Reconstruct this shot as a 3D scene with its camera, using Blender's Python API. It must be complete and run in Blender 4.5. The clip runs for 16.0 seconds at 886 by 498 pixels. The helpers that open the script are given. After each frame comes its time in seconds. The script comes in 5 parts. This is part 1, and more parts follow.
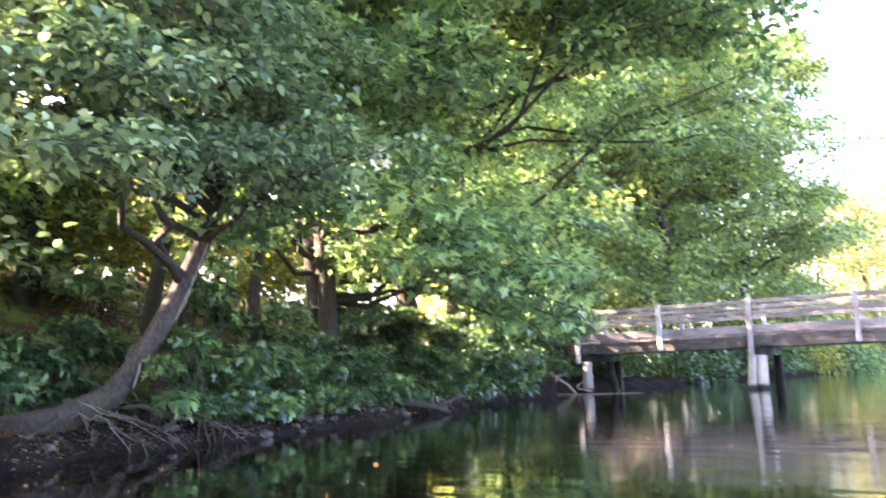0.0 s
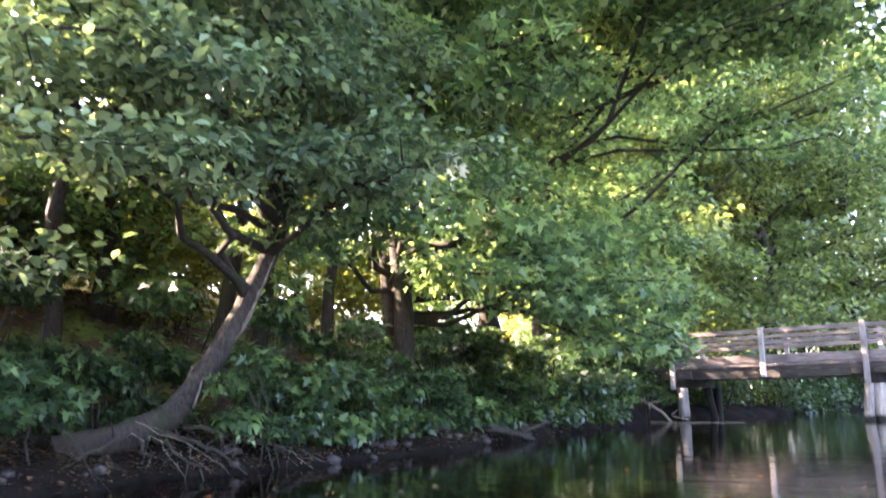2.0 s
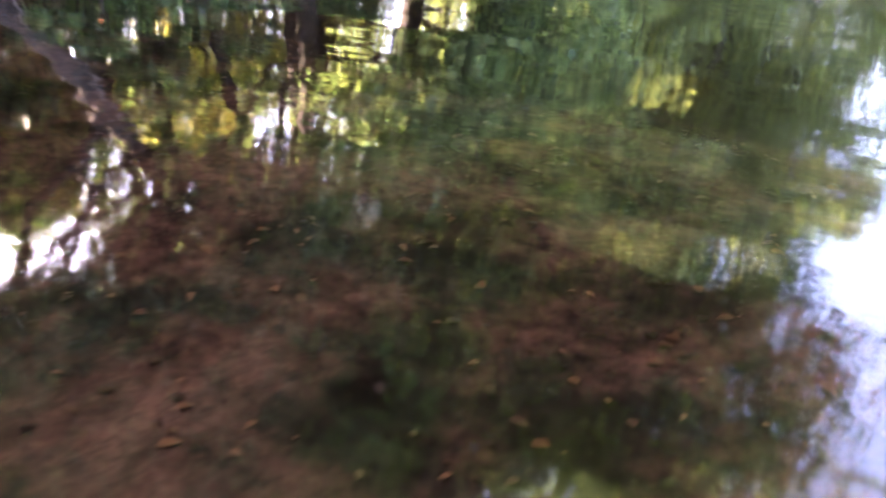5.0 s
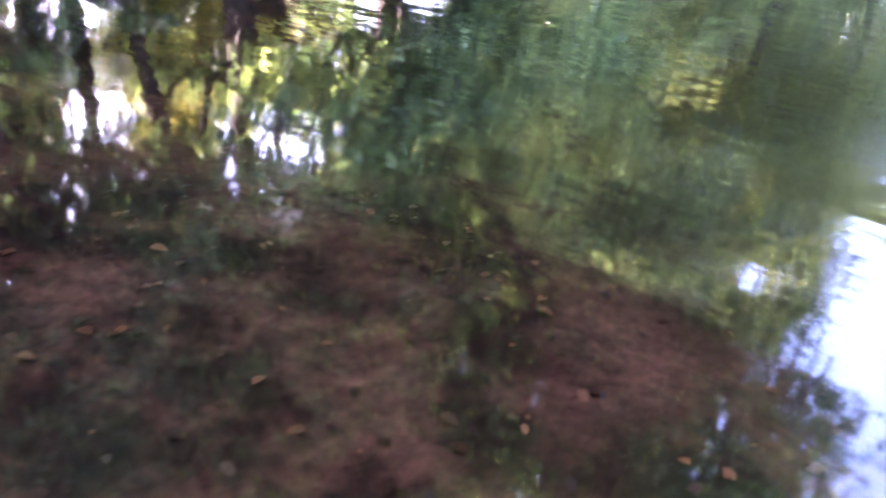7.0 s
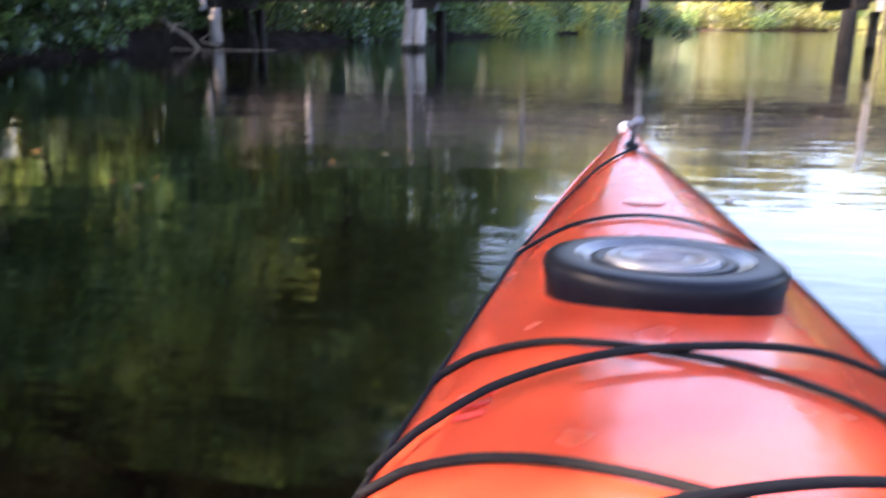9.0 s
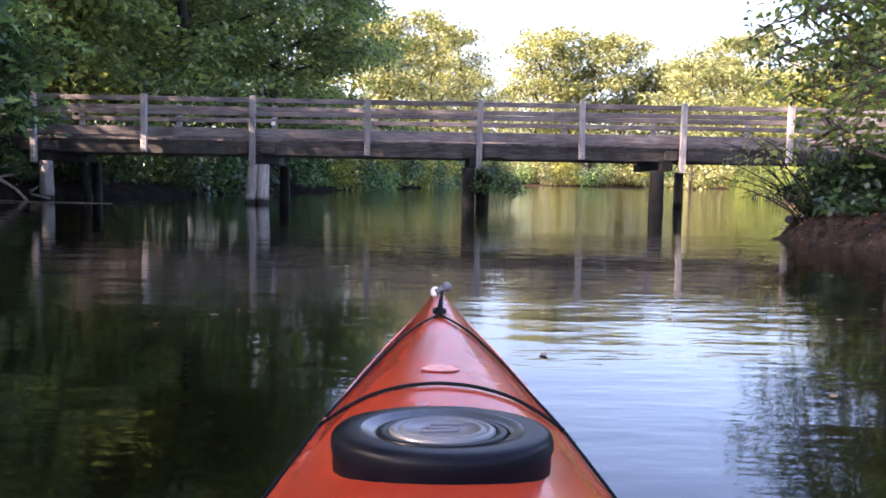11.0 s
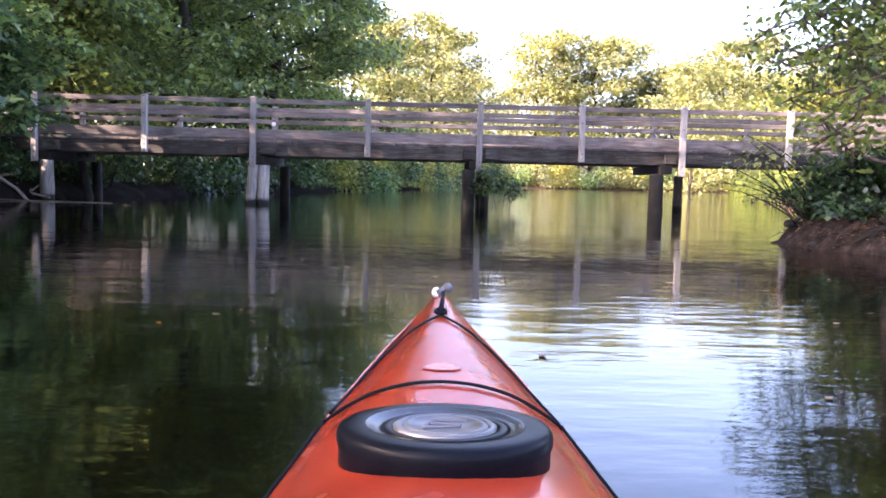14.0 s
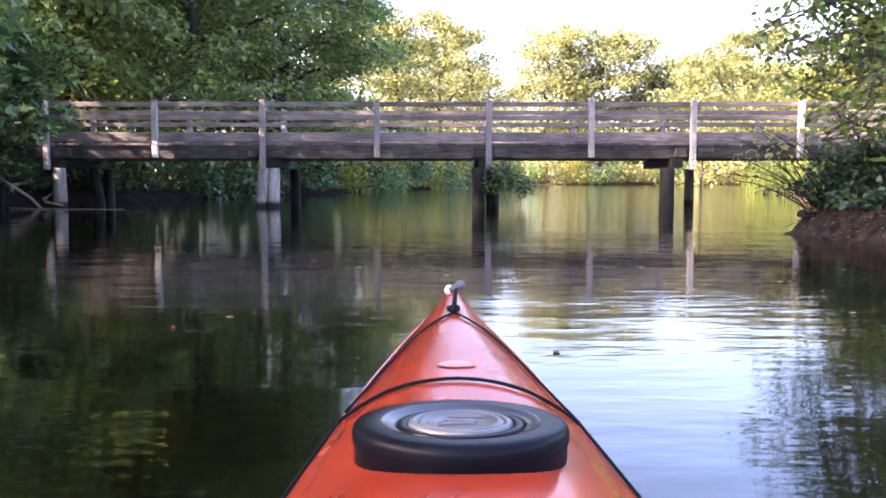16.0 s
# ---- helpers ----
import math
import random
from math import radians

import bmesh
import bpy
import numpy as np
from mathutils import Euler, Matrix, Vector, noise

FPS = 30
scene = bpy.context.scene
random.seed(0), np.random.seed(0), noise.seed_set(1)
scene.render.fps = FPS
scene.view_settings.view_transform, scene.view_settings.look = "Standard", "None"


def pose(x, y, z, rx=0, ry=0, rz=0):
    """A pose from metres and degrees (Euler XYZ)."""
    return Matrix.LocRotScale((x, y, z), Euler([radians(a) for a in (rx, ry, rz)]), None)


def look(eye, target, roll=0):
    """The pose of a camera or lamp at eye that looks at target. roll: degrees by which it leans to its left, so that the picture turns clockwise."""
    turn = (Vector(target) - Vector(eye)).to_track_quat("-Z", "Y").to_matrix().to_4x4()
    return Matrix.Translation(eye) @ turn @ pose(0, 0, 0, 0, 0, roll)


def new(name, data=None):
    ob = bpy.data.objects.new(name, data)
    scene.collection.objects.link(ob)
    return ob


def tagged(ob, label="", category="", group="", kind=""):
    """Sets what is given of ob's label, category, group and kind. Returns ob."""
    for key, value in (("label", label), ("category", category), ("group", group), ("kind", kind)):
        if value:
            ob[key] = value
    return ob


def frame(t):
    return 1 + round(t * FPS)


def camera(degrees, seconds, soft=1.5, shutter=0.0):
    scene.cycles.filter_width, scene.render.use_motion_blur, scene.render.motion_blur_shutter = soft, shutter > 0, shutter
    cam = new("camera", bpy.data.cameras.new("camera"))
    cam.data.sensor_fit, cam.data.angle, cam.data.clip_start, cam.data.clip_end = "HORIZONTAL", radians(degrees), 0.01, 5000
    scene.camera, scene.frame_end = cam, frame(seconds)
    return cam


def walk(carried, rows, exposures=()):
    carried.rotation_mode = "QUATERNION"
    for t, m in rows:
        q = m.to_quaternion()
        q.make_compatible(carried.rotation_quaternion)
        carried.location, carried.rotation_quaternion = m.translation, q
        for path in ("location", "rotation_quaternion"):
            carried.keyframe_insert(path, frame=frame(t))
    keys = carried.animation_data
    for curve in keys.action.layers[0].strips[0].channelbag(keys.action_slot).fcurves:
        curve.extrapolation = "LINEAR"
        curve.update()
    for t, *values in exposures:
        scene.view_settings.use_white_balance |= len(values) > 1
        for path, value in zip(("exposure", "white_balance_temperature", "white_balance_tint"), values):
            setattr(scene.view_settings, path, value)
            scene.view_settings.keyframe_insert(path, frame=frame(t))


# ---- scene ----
cam = camera(58.0, 16.0, soft=1.7, shutter=0.5)
PATH = [
    (0, (1.305, -22.809, 0.678), (0.305, -21.105, 0.989), -2.12),
    (0.5, (1.227, -22.651, 0.671), (0.132, -21.025, 1.068), -1.62),
    (1, (1.151, -22.478, 0.674), (0.008, -20.892, 1.096), -1.26),
    (1.5, (1.075, -22.292, 0.678), (-0.098, -20.728, 1.098), -1.22),
    (2, (0.994, -22.106, 0.662), (-0.181, -20.532, 1.038), -1.24),
    (2.5, (0.888, -21.900, 0.606), (-0.262, -20.271, 0.767), -0.48),
    (3, (0.788, -21.763, 0.612), (-0.298, -20.091, 0.457), -0.06),
    (3.5, (0.771, -21.646, 0.652), (-0.274, -19.991, 0.238), -0.41),
    (4.0, (0.785, -21.470, 0.645), (-0.244, -19.873, 0.020), -0.40),
    (4.5, (0.810, -21.200, 0.640), (-0.195, -19.681, -0.186), -0.50),
    (5.3, (0.900, -20.350, 0.620), (-0.091, -18.908, -0.350), 0.60),
    (6.2, (1.020, -19.250, 0.590), (-0.011, -17.881, -0.440), 1.90),
    (7.0, (1.120, -18.680, 0.550), (0.063, -17.307, -0.450), 1.80),
    (7.5, (1.200, -18.400, 0.510), (0.186, -16.931, -0.392), -0.20),
    (8.0, (1.279, -18.163, 0.503), (0.376, -16.573, -0.307), -3.20),
    (8.5, (1.297, -18.155, 0.506), (0.716, -16.380, -0.209), 1.75),
    (9, (1.390, -18.273, 0.562), (1.059, -16.376, 0.021), 0.31),
    (9.5, (1.466, -18.280, 0.601), (1.373, -16.311, 0.261), -0.02),
    (10, (1.476, -18.302, 0.612), (1.476, -16.314, 0.395), 0.59),
    (11.2, (1.474, -18.329, 0.614), (1.508, -16.337, 0.443), 1.01),
    (12.5, (1.471, -18.357, 0.616), (1.539, -16.364, 0.461), 1.43),
    (13, (1.473, -18.356, 0.614), (1.532, -16.364, 0.454), 1.20),
    (13.5, (1.469, -18.355, 0.614), (1.517, -16.363, 0.448), 1.31),
    (14, (1.468, -18.354, 0.615), (1.501, -16.361, 0.447), 1.36),
    (14.5, (1.464, -18.351, 0.617), (1.484, -16.357, 0.455), 1.15),
    (15, (1.465, -18.354, 0.617), (1.474, -16.360, 0.459), 0.66),
    (15.5, (1.467, -18.352, 0.613), (1.473, -16.359, 0.450), 0.17),
    (16, (1.468, -18.352, 0.611), (1.472, -16.359, 0.440), -0.01),
]
walk(cam, [(t, look(eye, target, roll)) for t, eye, target, roll in PATH],
     exposures=[(0, 4.85, 6400, 28), (1.0, 4.65, 6350, 28), (1.5, 4.5, 6350, 28), (2.5, 4.4, 6500, 32), (3.0, 4.9, 6700, 44), (3.5, 5.35, 7000, 46), (4.0, 5.6, 6600, 46), (4.5, 5.6, 6600, 42),
                (7.0, 6.2, 5600, 54), (7.5, 6.2, 5600, 54), (8.0, 6.0, 5650, 56), (8.5, 4.9, 5900, 40), (9.0, 3.6, 6200, 28), (9.5, 2.9, 6100, 26), (10.1, 2.75, 6100, 28),
                (12.3, 3.15, 6150, 32), (16, 3.32, 6150, 33)])

# ---------------------------------------------------------------- daylight
SUN_AZ, SUN_EL = 252.0, 30.0          # compass-like: degrees from +y, clockwise


def sun_vector():
    a, e = radians(SUN_AZ), radians(SUN_EL)
    return Vector((math.sin(a) * math.cos(e), math.cos(a) * math.cos(e), math.sin(e)))


world = bpy.data.worlds.new("sky")
scene.world = world
world.use_nodes = True
wn = world.node_tree
wn.nodes.clear()
sky = wn.nodes.new("ShaderNodeTexSky")
sky.sky_type = "NISHITA"
sky.sun_disc = False
sky.sun_elevation = radians(SUN_EL)
sky.sun_rotation = radians(SUN_AZ)
sky.air_density, sky.dust_density, sky.ozone_density = 1.0, 5.0, 1.0
bg = wn.nodes.new("ShaderNodeBackground")
bg.inputs["Strength"].default_value = 0.15
wo = wn.nodes.new("ShaderNodeOutputWorld")
wn.links.new(sky.outputs[0], bg.inputs[0])
wn.links.new(bg.outputs[0], wo.inputs[0])

sun_data = bpy.data.lights.new("sun", "SUN")
sun_data.energy, sun_data.angle, sun_data.color = 5.0, radians(0.6), (1.0, 0.80, 0.55)
sun = new("sun", sun_data)
sun.matrix_world = look(sun_vector() * 50, (0, 0, 0))

# ---------------------------------------------------------------- materials


class Mat:
    """A small builder for node materials."""

    def __init__(self, name):
        self.m = bpy.data.materials.new(name)
        self.m.use_nodes = True
        self.t = self.m.node_tree
        self.t.nodes.clear()
        self.out = self.t.nodes.new("ShaderNodeOutputMaterial")

    def node(self, kind, **inputs):
        n = self.t.nodes.new(kind)
        for k, v in inputs.items():
            self.put(n, k, v)
        return n

    def put(self, n, key, v):
        key = key.replace("_", " ")
        sock = n.inputs[int(key[1:])] if key[0] == "i" and key[1:].isdigit() else n.inputs[key]
        if isinstance(v, bpy.types.NodeSocket):
            self.t.links.new(v, sock)
        else:
            sock.default_value = v

    def coords(self, kind="Object", scale=(1, 1, 1)):
        c = self.t.nodes.new("ShaderNodeTexCoord")
        mp = self.t.nodes.new("ShaderNodeMapping")
        self.t.links.new(c.outputs[kind], mp.inputs[0])
        mp.inputs["Scale"].default_value = scale
        return mp.outputs[0]

    def world(self, scale=(1, 1, 1)):
        g = self.t.nodes.new("ShaderNodeNewGeometry")
        mp = self.t.nodes.new("ShaderNodeMapping")
        self.t.links.new(g.outputs["Position"], mp.inputs[0])
        mp.inputs["Scale"].default_value = scale
        return mp.outputs[0]

    def noise(self, vec, scale, detail=4.0, rough=0.55):
        n = self.node("ShaderNodeTexNoise", Vector=vec, Scale=scale, Detail=detail, Roughness=rough)
        return n.outputs["Fac"]

    def ramp(self, fac, stops):
        n = self.t.nodes.new("ShaderNodeValToRGB")
        e = n.color_ramp.elements
        while len(e) > 1:
            e.remove(e[-1])
        for k, (pos, col) in enumerate(stops):
            el = e[0] if k == 0 else e.new(pos)
            el.position = pos
            el.color = (*col, 1) if len(col) == 3 else col
        self.t.links.new(fac, n.inputs[0])
        return n.outputs[0]

    def mix(self, fac, a, b, blend="MIX"):
        n = self.t.nodes.new("ShaderNodeMix")
        n.data_type, n.blend_type = "RGBA", blend
        for sock, v in ((n.inputs[0], fac), (n.inputs[6], a), (n.inputs[7], b)):
            if isinstance(v, bpy.types.NodeSocket):
                self.t.links.new(v, sock)
            else:
                sock.default_value = (*v, 1) if isinstance(v, tuple) and len(v) == 3 else v
        return n.outputs[2]

    def math(self, op, a, b=0.0):
        n = self.t.nodes.new("ShaderNodeMath")
        n.operation = op
        for sock, v in ((n.inputs[0], a), (n.inputs[1], b)):
            if isinstance(v, bpy.types.NodeSocket):
                self.t.links.new(v, sock)
            else:
                sock.default_value = v
        return n.outputs[0]

    def bump(self, height, strength=0.3, dist=0.01, normal=None):
        n = self.node("ShaderNodeBump", Height=height, Strength=strength, Distance=dist)
        if normal is not None:
            self.t.links.new(normal, n.inputs["Normal"])
        return n.outputs[0]

    def rand(self):
        return self.t.nodes.new("ShaderNodeObjectInfo").outputs["Random"]

    def island(self):
        return self.t.nodes.new("ShaderNodeNewGeometry").outputs["Random Per Island"]

    def surface(self, color, rough=0.7, normal=None, metallic=0.0, spec=0.5, coat=0.0):
        p = self.t.nodes.new("ShaderNodeBsdfPrincipled")
        for k, v in (("Base Color", color), ("Roughness", rough), ("Normal", normal), ("Metallic", metallic),
                     ("Specular IOR Level", spec), ("Coat Weight", coat)):
            if v is None:
                continue
            if isinstance(v, bpy.types.NodeSocket):
                self.t.links.new(v, p.inputs[k])
            else:
                p.inputs[k].default_value = (*v, 1) if isinstance(v, tuple) and len(v) == 3 else v
        self.t.links.new(p.outputs[0], self.out.inputs[0])
        return p


def leaf_material(name, dark, mid, light, glow=0.4):
    m = Mat(name)
    col = m.ramp(m.island(), [(0.0, dark), (0.45, mid), (0.85, light), (1.0, tuple(min(1, c * 1.25) for c in light))])
    big = m.ramp(m.noise(m.world(), 0.55, 2.0), [(0.3, (0.72, 0.78, 0.75)), (0.7, (1.2, 1.15, 0.9))])
    col = m.mix(1.0, col, big, "MULTIPLY")
    p = m.surface(col, 0.37, spec=0.58)
    tr = m.node("ShaderNodeBsdfTranslucent")
    warm = m.mix(1.0, col, (1.5, 1.45, 0.85), "MULTIPLY")
    m.t.links.new(warm, tr.inputs[0])
    mx = m.t.nodes.new("ShaderNodeMixShader")
    mx.inputs[0].default_value = glow
    m.t.links.new(p.outputs[0], mx.inputs[1])
    m.t.links.new(tr.outputs[0], mx.inputs[2])
    m.t.links.new(mx.outputs[0], m.out.inputs[0])
    return m.m


LEAF_MAPLE = leaf_material("leaf_maple", (0.034, 0.070, 0.042), (0.102, 0.180, 0.100), (0.235, 0.335, 0.175), 0.52)
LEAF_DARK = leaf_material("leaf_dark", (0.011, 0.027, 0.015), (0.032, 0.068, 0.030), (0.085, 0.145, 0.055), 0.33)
LEAF_GREY = leaf_material("leaf_greyish", (0.030, 0.056, 0.036), (0.082, 0.132, 0.082), (0.20, 0.275, 0.170), 0.38)
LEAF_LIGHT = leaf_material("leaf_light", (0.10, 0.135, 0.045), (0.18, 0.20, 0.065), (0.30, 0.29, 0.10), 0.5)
LEAF_DEAD = leaf_material("leaf_withered_pale", (0.35, 0.36, 0.32), (0.48, 0.48, 0.44), (0.6, 0.6, 0.56), 0.3)
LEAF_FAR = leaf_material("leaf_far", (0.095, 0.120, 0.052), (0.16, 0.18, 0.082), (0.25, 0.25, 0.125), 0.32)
LEAF_WILLOW = leaf_material("leaf_willow", (0.035, 0.055, 0.022), (0.07, 0.10, 0.04), (0.13, 0.155, 0.065), 0.35)
LEAF_OAK = leaf_material("leaf_mid_green", (0.052, 0.086, 0.044), (0.118, 0.172, 0.080), (0.23, 0.295, 0.125), 0.44)
LEAF_EAST = leaf_material("leaf_east_bank", (0.065, 0.10, 0.034), (0.155, 0.215, 0.070), (0.29, 0.345, 0.12), 0.52)
LEAF_REED = leaf_material("reed_blades", (0.20, 0.25, 0.05), (0.32, 0.36, 0.08), (0.45, 0.45, 0.12), 0.4)


def bark_material(name, a, b, moss=None):
    m = Mat(name)
    v = m.coords("Object", (5, 5, 1.1))
    n = m.noise(v, 7.0, 8.0, 0.75)
    col = m.ramp(n, [(0.36, a), (0.64, b)])
    if moss:
        col = m.mix(m.ramp(m.noise(m.world(), 2.5, 3.0), [(0.5, (0, 0, 0)), (0.68, (1, 1, 1))]), col, moss)
    m.surface(col, 0.85, m.bump(n, 1.0, 0.035), spec=0.2)
    return m.m


BARK = bark_material("bark_brown", (0.010, 0.009, 0.008), (0.062, 0.051, 0.042), (0.028, 0.034, 0.016))
# low sun on the trunk is put into this pale reddish bark colour
BARK_SUNLIT = bark_material("bark_sunlit_reddish", (0.05, 0.038, 0.032), (0.20, 0.145, 0.12))
BARK_GREY = bark_material("bark_grey", (0.07, 0.06, 0.05), (0.22, 0.19, 0.16))
DEADWOOD = bark_material("deadwood_pale", (0.14, 0.11, 0.085), (0.34, 0.28, 0.22))


def timber_material(name, a, b, c, stain=0.5, wet=False):
    """Weathered timber, its grain along the part's own x axis."""
    m = Mat(name)
    r = m.rand()
    shift = m.node("ShaderNodeCombineXYZ", X=m.math("MULTIPLY", r, 37.0), Y=m.math("MULTIPLY", r, 11.0), Z=0.0)
    add = m.t.nodes.new("ShaderNodeVectorMath")
    add.operation = "ADD"
    m.t.links.new(m.coords("Object", (1.2, 16, 16)), add.inputs[0])
    m.t.links.new(shift.outputs[0], add.inputs[1])
    grain = m.noise(add.outputs[0], 2.2, 7.0, 0.62)
    col = m.ramp(grain, [(0.25, a), (0.52, b), (0.78, c)])
    blot = m.ramp(m.noise(m.world(), 1.7, 5.0, 0.6), [(0.38, (0.45, 0.43, 0.42)), (0.62, (1.1, 1.08, 1.05))])
    col = m.mix(stain, col, m.mix(1.0, col, blot, "MULTIPLY"))
    tone = m.node("ShaderNodeMapRange", Value=r, i3=0.78, i4=1.18)
    gain = m.node("ShaderNodeCombineColor", i0=tone.outputs[0], i1=tone.outputs[0], i2=tone.outputs[0])
    col = m.mix(1.0, col, gain.outputs[0], "MULTIPLY")
    if wet:
        sep = m.node("ShaderNodeSeparateXYZ", i0=m.world())
        line = m.math("ADD", sep.outputs[2], m.math("MULTIPLY", m.noise(m.world(), 9.0), -0.12))
        band = m.node("ShaderNodeMapRange", Value=line, i1=0.02, i2=0.10, i3=1.0, i4=0.0)
        col = m.mix(band.outputs[0], col, (0.018, 0.016, 0.012))
    m.surface(col, 0.8, m.bump(grain, 0.55, 0.006), spec=0.25)
    return m.m


TIMBER = timber_material("timber_weathered", (0.075, 0.064, 0.063), (0.175, 0.152, 0.152), (0.29, 0.26, 0.255), 0.65)
TIMBER_POST = timber_material("timber_post_pale", (0.17, 0.155, 0.155), (0.31, 0.29, 0.29), (0.46, 0.44, 0.43), 0.4)
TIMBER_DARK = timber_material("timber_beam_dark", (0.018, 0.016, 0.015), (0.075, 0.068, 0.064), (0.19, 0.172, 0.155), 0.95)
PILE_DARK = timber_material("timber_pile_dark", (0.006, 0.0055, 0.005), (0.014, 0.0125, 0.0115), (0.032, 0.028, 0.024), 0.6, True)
PILE_GREY = timber_material("timber_pile_grey", (0.05, 0.045, 0.04), (0.11, 0.10, 0.088), (0.19, 0.17, 0.15), 0.6, True)
PILE_PALE = timber_material("timber_pile_pale", (0.16, 0.14, 0.125), (0.34, 0.31, 0.29), (0.55, 0.52, 0.49), 0.55, True)


def ground_material():
    m = Mat("ground_litter_and_grass")
    v = m.world()
    fine = m.noise(v, 9.0, 8.0, 0.7)
    mid = m.noise(v, 1.3, 4.0)
    litter = m.ramp(fine, [(0.28, (0.018, 0.013, 0.009)), (0.5, (0.075, 0.048, 0.028)), (0.72, (0.19, 0.115, 0.06))])
    grass = m.ramp(fine, [(0.3, (0.05, 0.075, 0.018)), (0.6, (0.12, 0.16, 0.04)), (0.8, (0.22, 0.24, 0.08))])
    cover = m.ramp(mid, [(0.46, (0, 0, 0)), (0.6, (1, 1, 1))])
    col = m.mix(cover, litter, grass)
    sep = m.node("ShaderNodeSeparateXYZ", i0=v)
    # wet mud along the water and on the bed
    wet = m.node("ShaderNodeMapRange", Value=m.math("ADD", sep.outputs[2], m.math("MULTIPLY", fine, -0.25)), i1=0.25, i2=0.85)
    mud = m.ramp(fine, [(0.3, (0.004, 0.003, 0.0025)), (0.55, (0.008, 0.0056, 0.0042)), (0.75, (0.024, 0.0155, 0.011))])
    # the east bank's brown earth, with warm sunlight put into its colour
    sunlit_soil = m.ramp(fine, [(0.3, (0.012, 0.009, 0.007)), (0.52, (0.045, 0.030, 0.022)), (0.72, (0.15, 0.098, 0.068))])
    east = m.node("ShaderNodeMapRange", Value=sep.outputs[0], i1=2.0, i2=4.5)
    mud = m.mix(east.outputs[0], mud, sunlit_soil)
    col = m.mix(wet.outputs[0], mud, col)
    bedn = m.noise(v, 1.5, 8.0, 0.68)
    bed = m.ramp(bedn, [(0.40, (0.016, 0.015, 0.011)), (0.47, (0.060, 0.044, 0.032)), (0.53, (0.19, 0.118, 0.080)), (0.66, (0.38, 0.24, 0.165))])
    bed = m.mix(1.0, bed, m.ramp(m.noise(v, 17.0, 5.0, 0.7), [(0.35, (0.45, 0.45, 0.45)), (0.65, (1.35, 1.3, 1.2))]), "MULTIPLY")
    # bed colour dims with depth, in place of light lost in the water
    depth_dim = m.node("ShaderNodeMapRange", Value=sep.outputs[2], i1=-1.1, i2=-0.38)
    bed = m.mix(depth_dim.outputs[0], (0.042, 0.029, 0.022), bed)
    under = m.node("ShaderNodeMapRange", Value=sep.outputs[2], i1=-0.10, i2=-0.02)
    col = m.mix(under.outputs[0], bed, col)
    m.surface(col, 0.9, m.bump(fine, 0.8, 0.05), spec=0.08)
    return m.m


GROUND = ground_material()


def water_material():
    m = Mat("river_water")
    v = m.world((1, 1, 1))
    swell = m.noise(m.world((0.7, 1.6, 1)), 1.3, 2.0, 0.5)
    wavelet = m.noise(m.world((0.55, 2.3, 1)), 1.9, 2.0, 0.45)
    rip = m.noise(m.world((1.0, 3.2, 1)), 4.2, 2.0, 0.5)
    calm = m.ramp(m.noise(m.world((0.35, 0.8, 1)), 0.5, 2.0), [(0.36, (0.25, 0.25, 0.25)), (0.60, (1, 1, 1))])
    # the open middle of the river catches the wind, the water under the west bank lies sheltered
    sep = m.node("ShaderNodeSeparateXYZ", i0=v)
    open_x = m.node("ShaderNodeMapRange", Value=sep.outputs[0], i1=-3.0, i2=2.5, i3=0.32, i4=1.0)
    open_x.interpolation_type = "SMOOTHSTEP"
    lee = m.node("ShaderNodeMapRange", Value=sep.outputs[1], i1=-17.5, i2=-12.5, i3=0.45, i4=1.0)
    wind = m.math("MULTIPLY", calm, m.math("MULTIPLY", lee.outputs[0], open_x.outputs[0]))
    rough = m.math("MULTIPLY", m.math("ADD", m.math("MULTIPLY", wavelet, 0.42), m.math("MULTIPLY", rip, 0.50)), wind)
    h = m.math("ADD", m.math("MULTIPLY", swell, 0.7), rough)
    nrm = m.bump(h, 1.0, 0.009)
    fres = m.node("ShaderNodeFresnel", IOR=1.5)
    m.t.links.new(nrm, fres.inputs["Normal"])
    gl = m.node("ShaderNodeBsdfGlossy", Color=(1, 1, 1, 1), Roughness=0.044)
    m.t.links.new(nrm, gl.inputs["Normal"])
    tr = m.node("ShaderNodeBsdfTransparent", Color=(0.39, 0.325, 0.285, 1))
    mx = m.t.nodes.new("ShaderNodeMixShader")
    m.t.links.new(fres.outputs[0], mx.inputs[0])
    m.t.links.new(tr.outputs[0], mx.inputs[1])
    m.t.links.new(gl.outputs[0], mx.inputs[2])
    m.t.links.new(mx.outputs[0], m.out.inputs[0])
    return m.m


WATER = water_material()


def plain(name, color, rough=0.6, spec=0.5, metallic=0.0, grain=0.12, scale=30.0, bump=0.1, coat=0.0):
    m = Mat(name)
    n = m.noise(m.coords("Object"), scale, 5.0)
    lo, hi = tuple(c * (1 - grain) for c in color), tuple(min(1, c * (1 + grain)) for c in color)
    m.surface(m.ramp(n, [(0.3, lo), (0.7, hi)]), rough, m.bump(n, bump, 0.002), metallic, spec, coat)
    return m.m


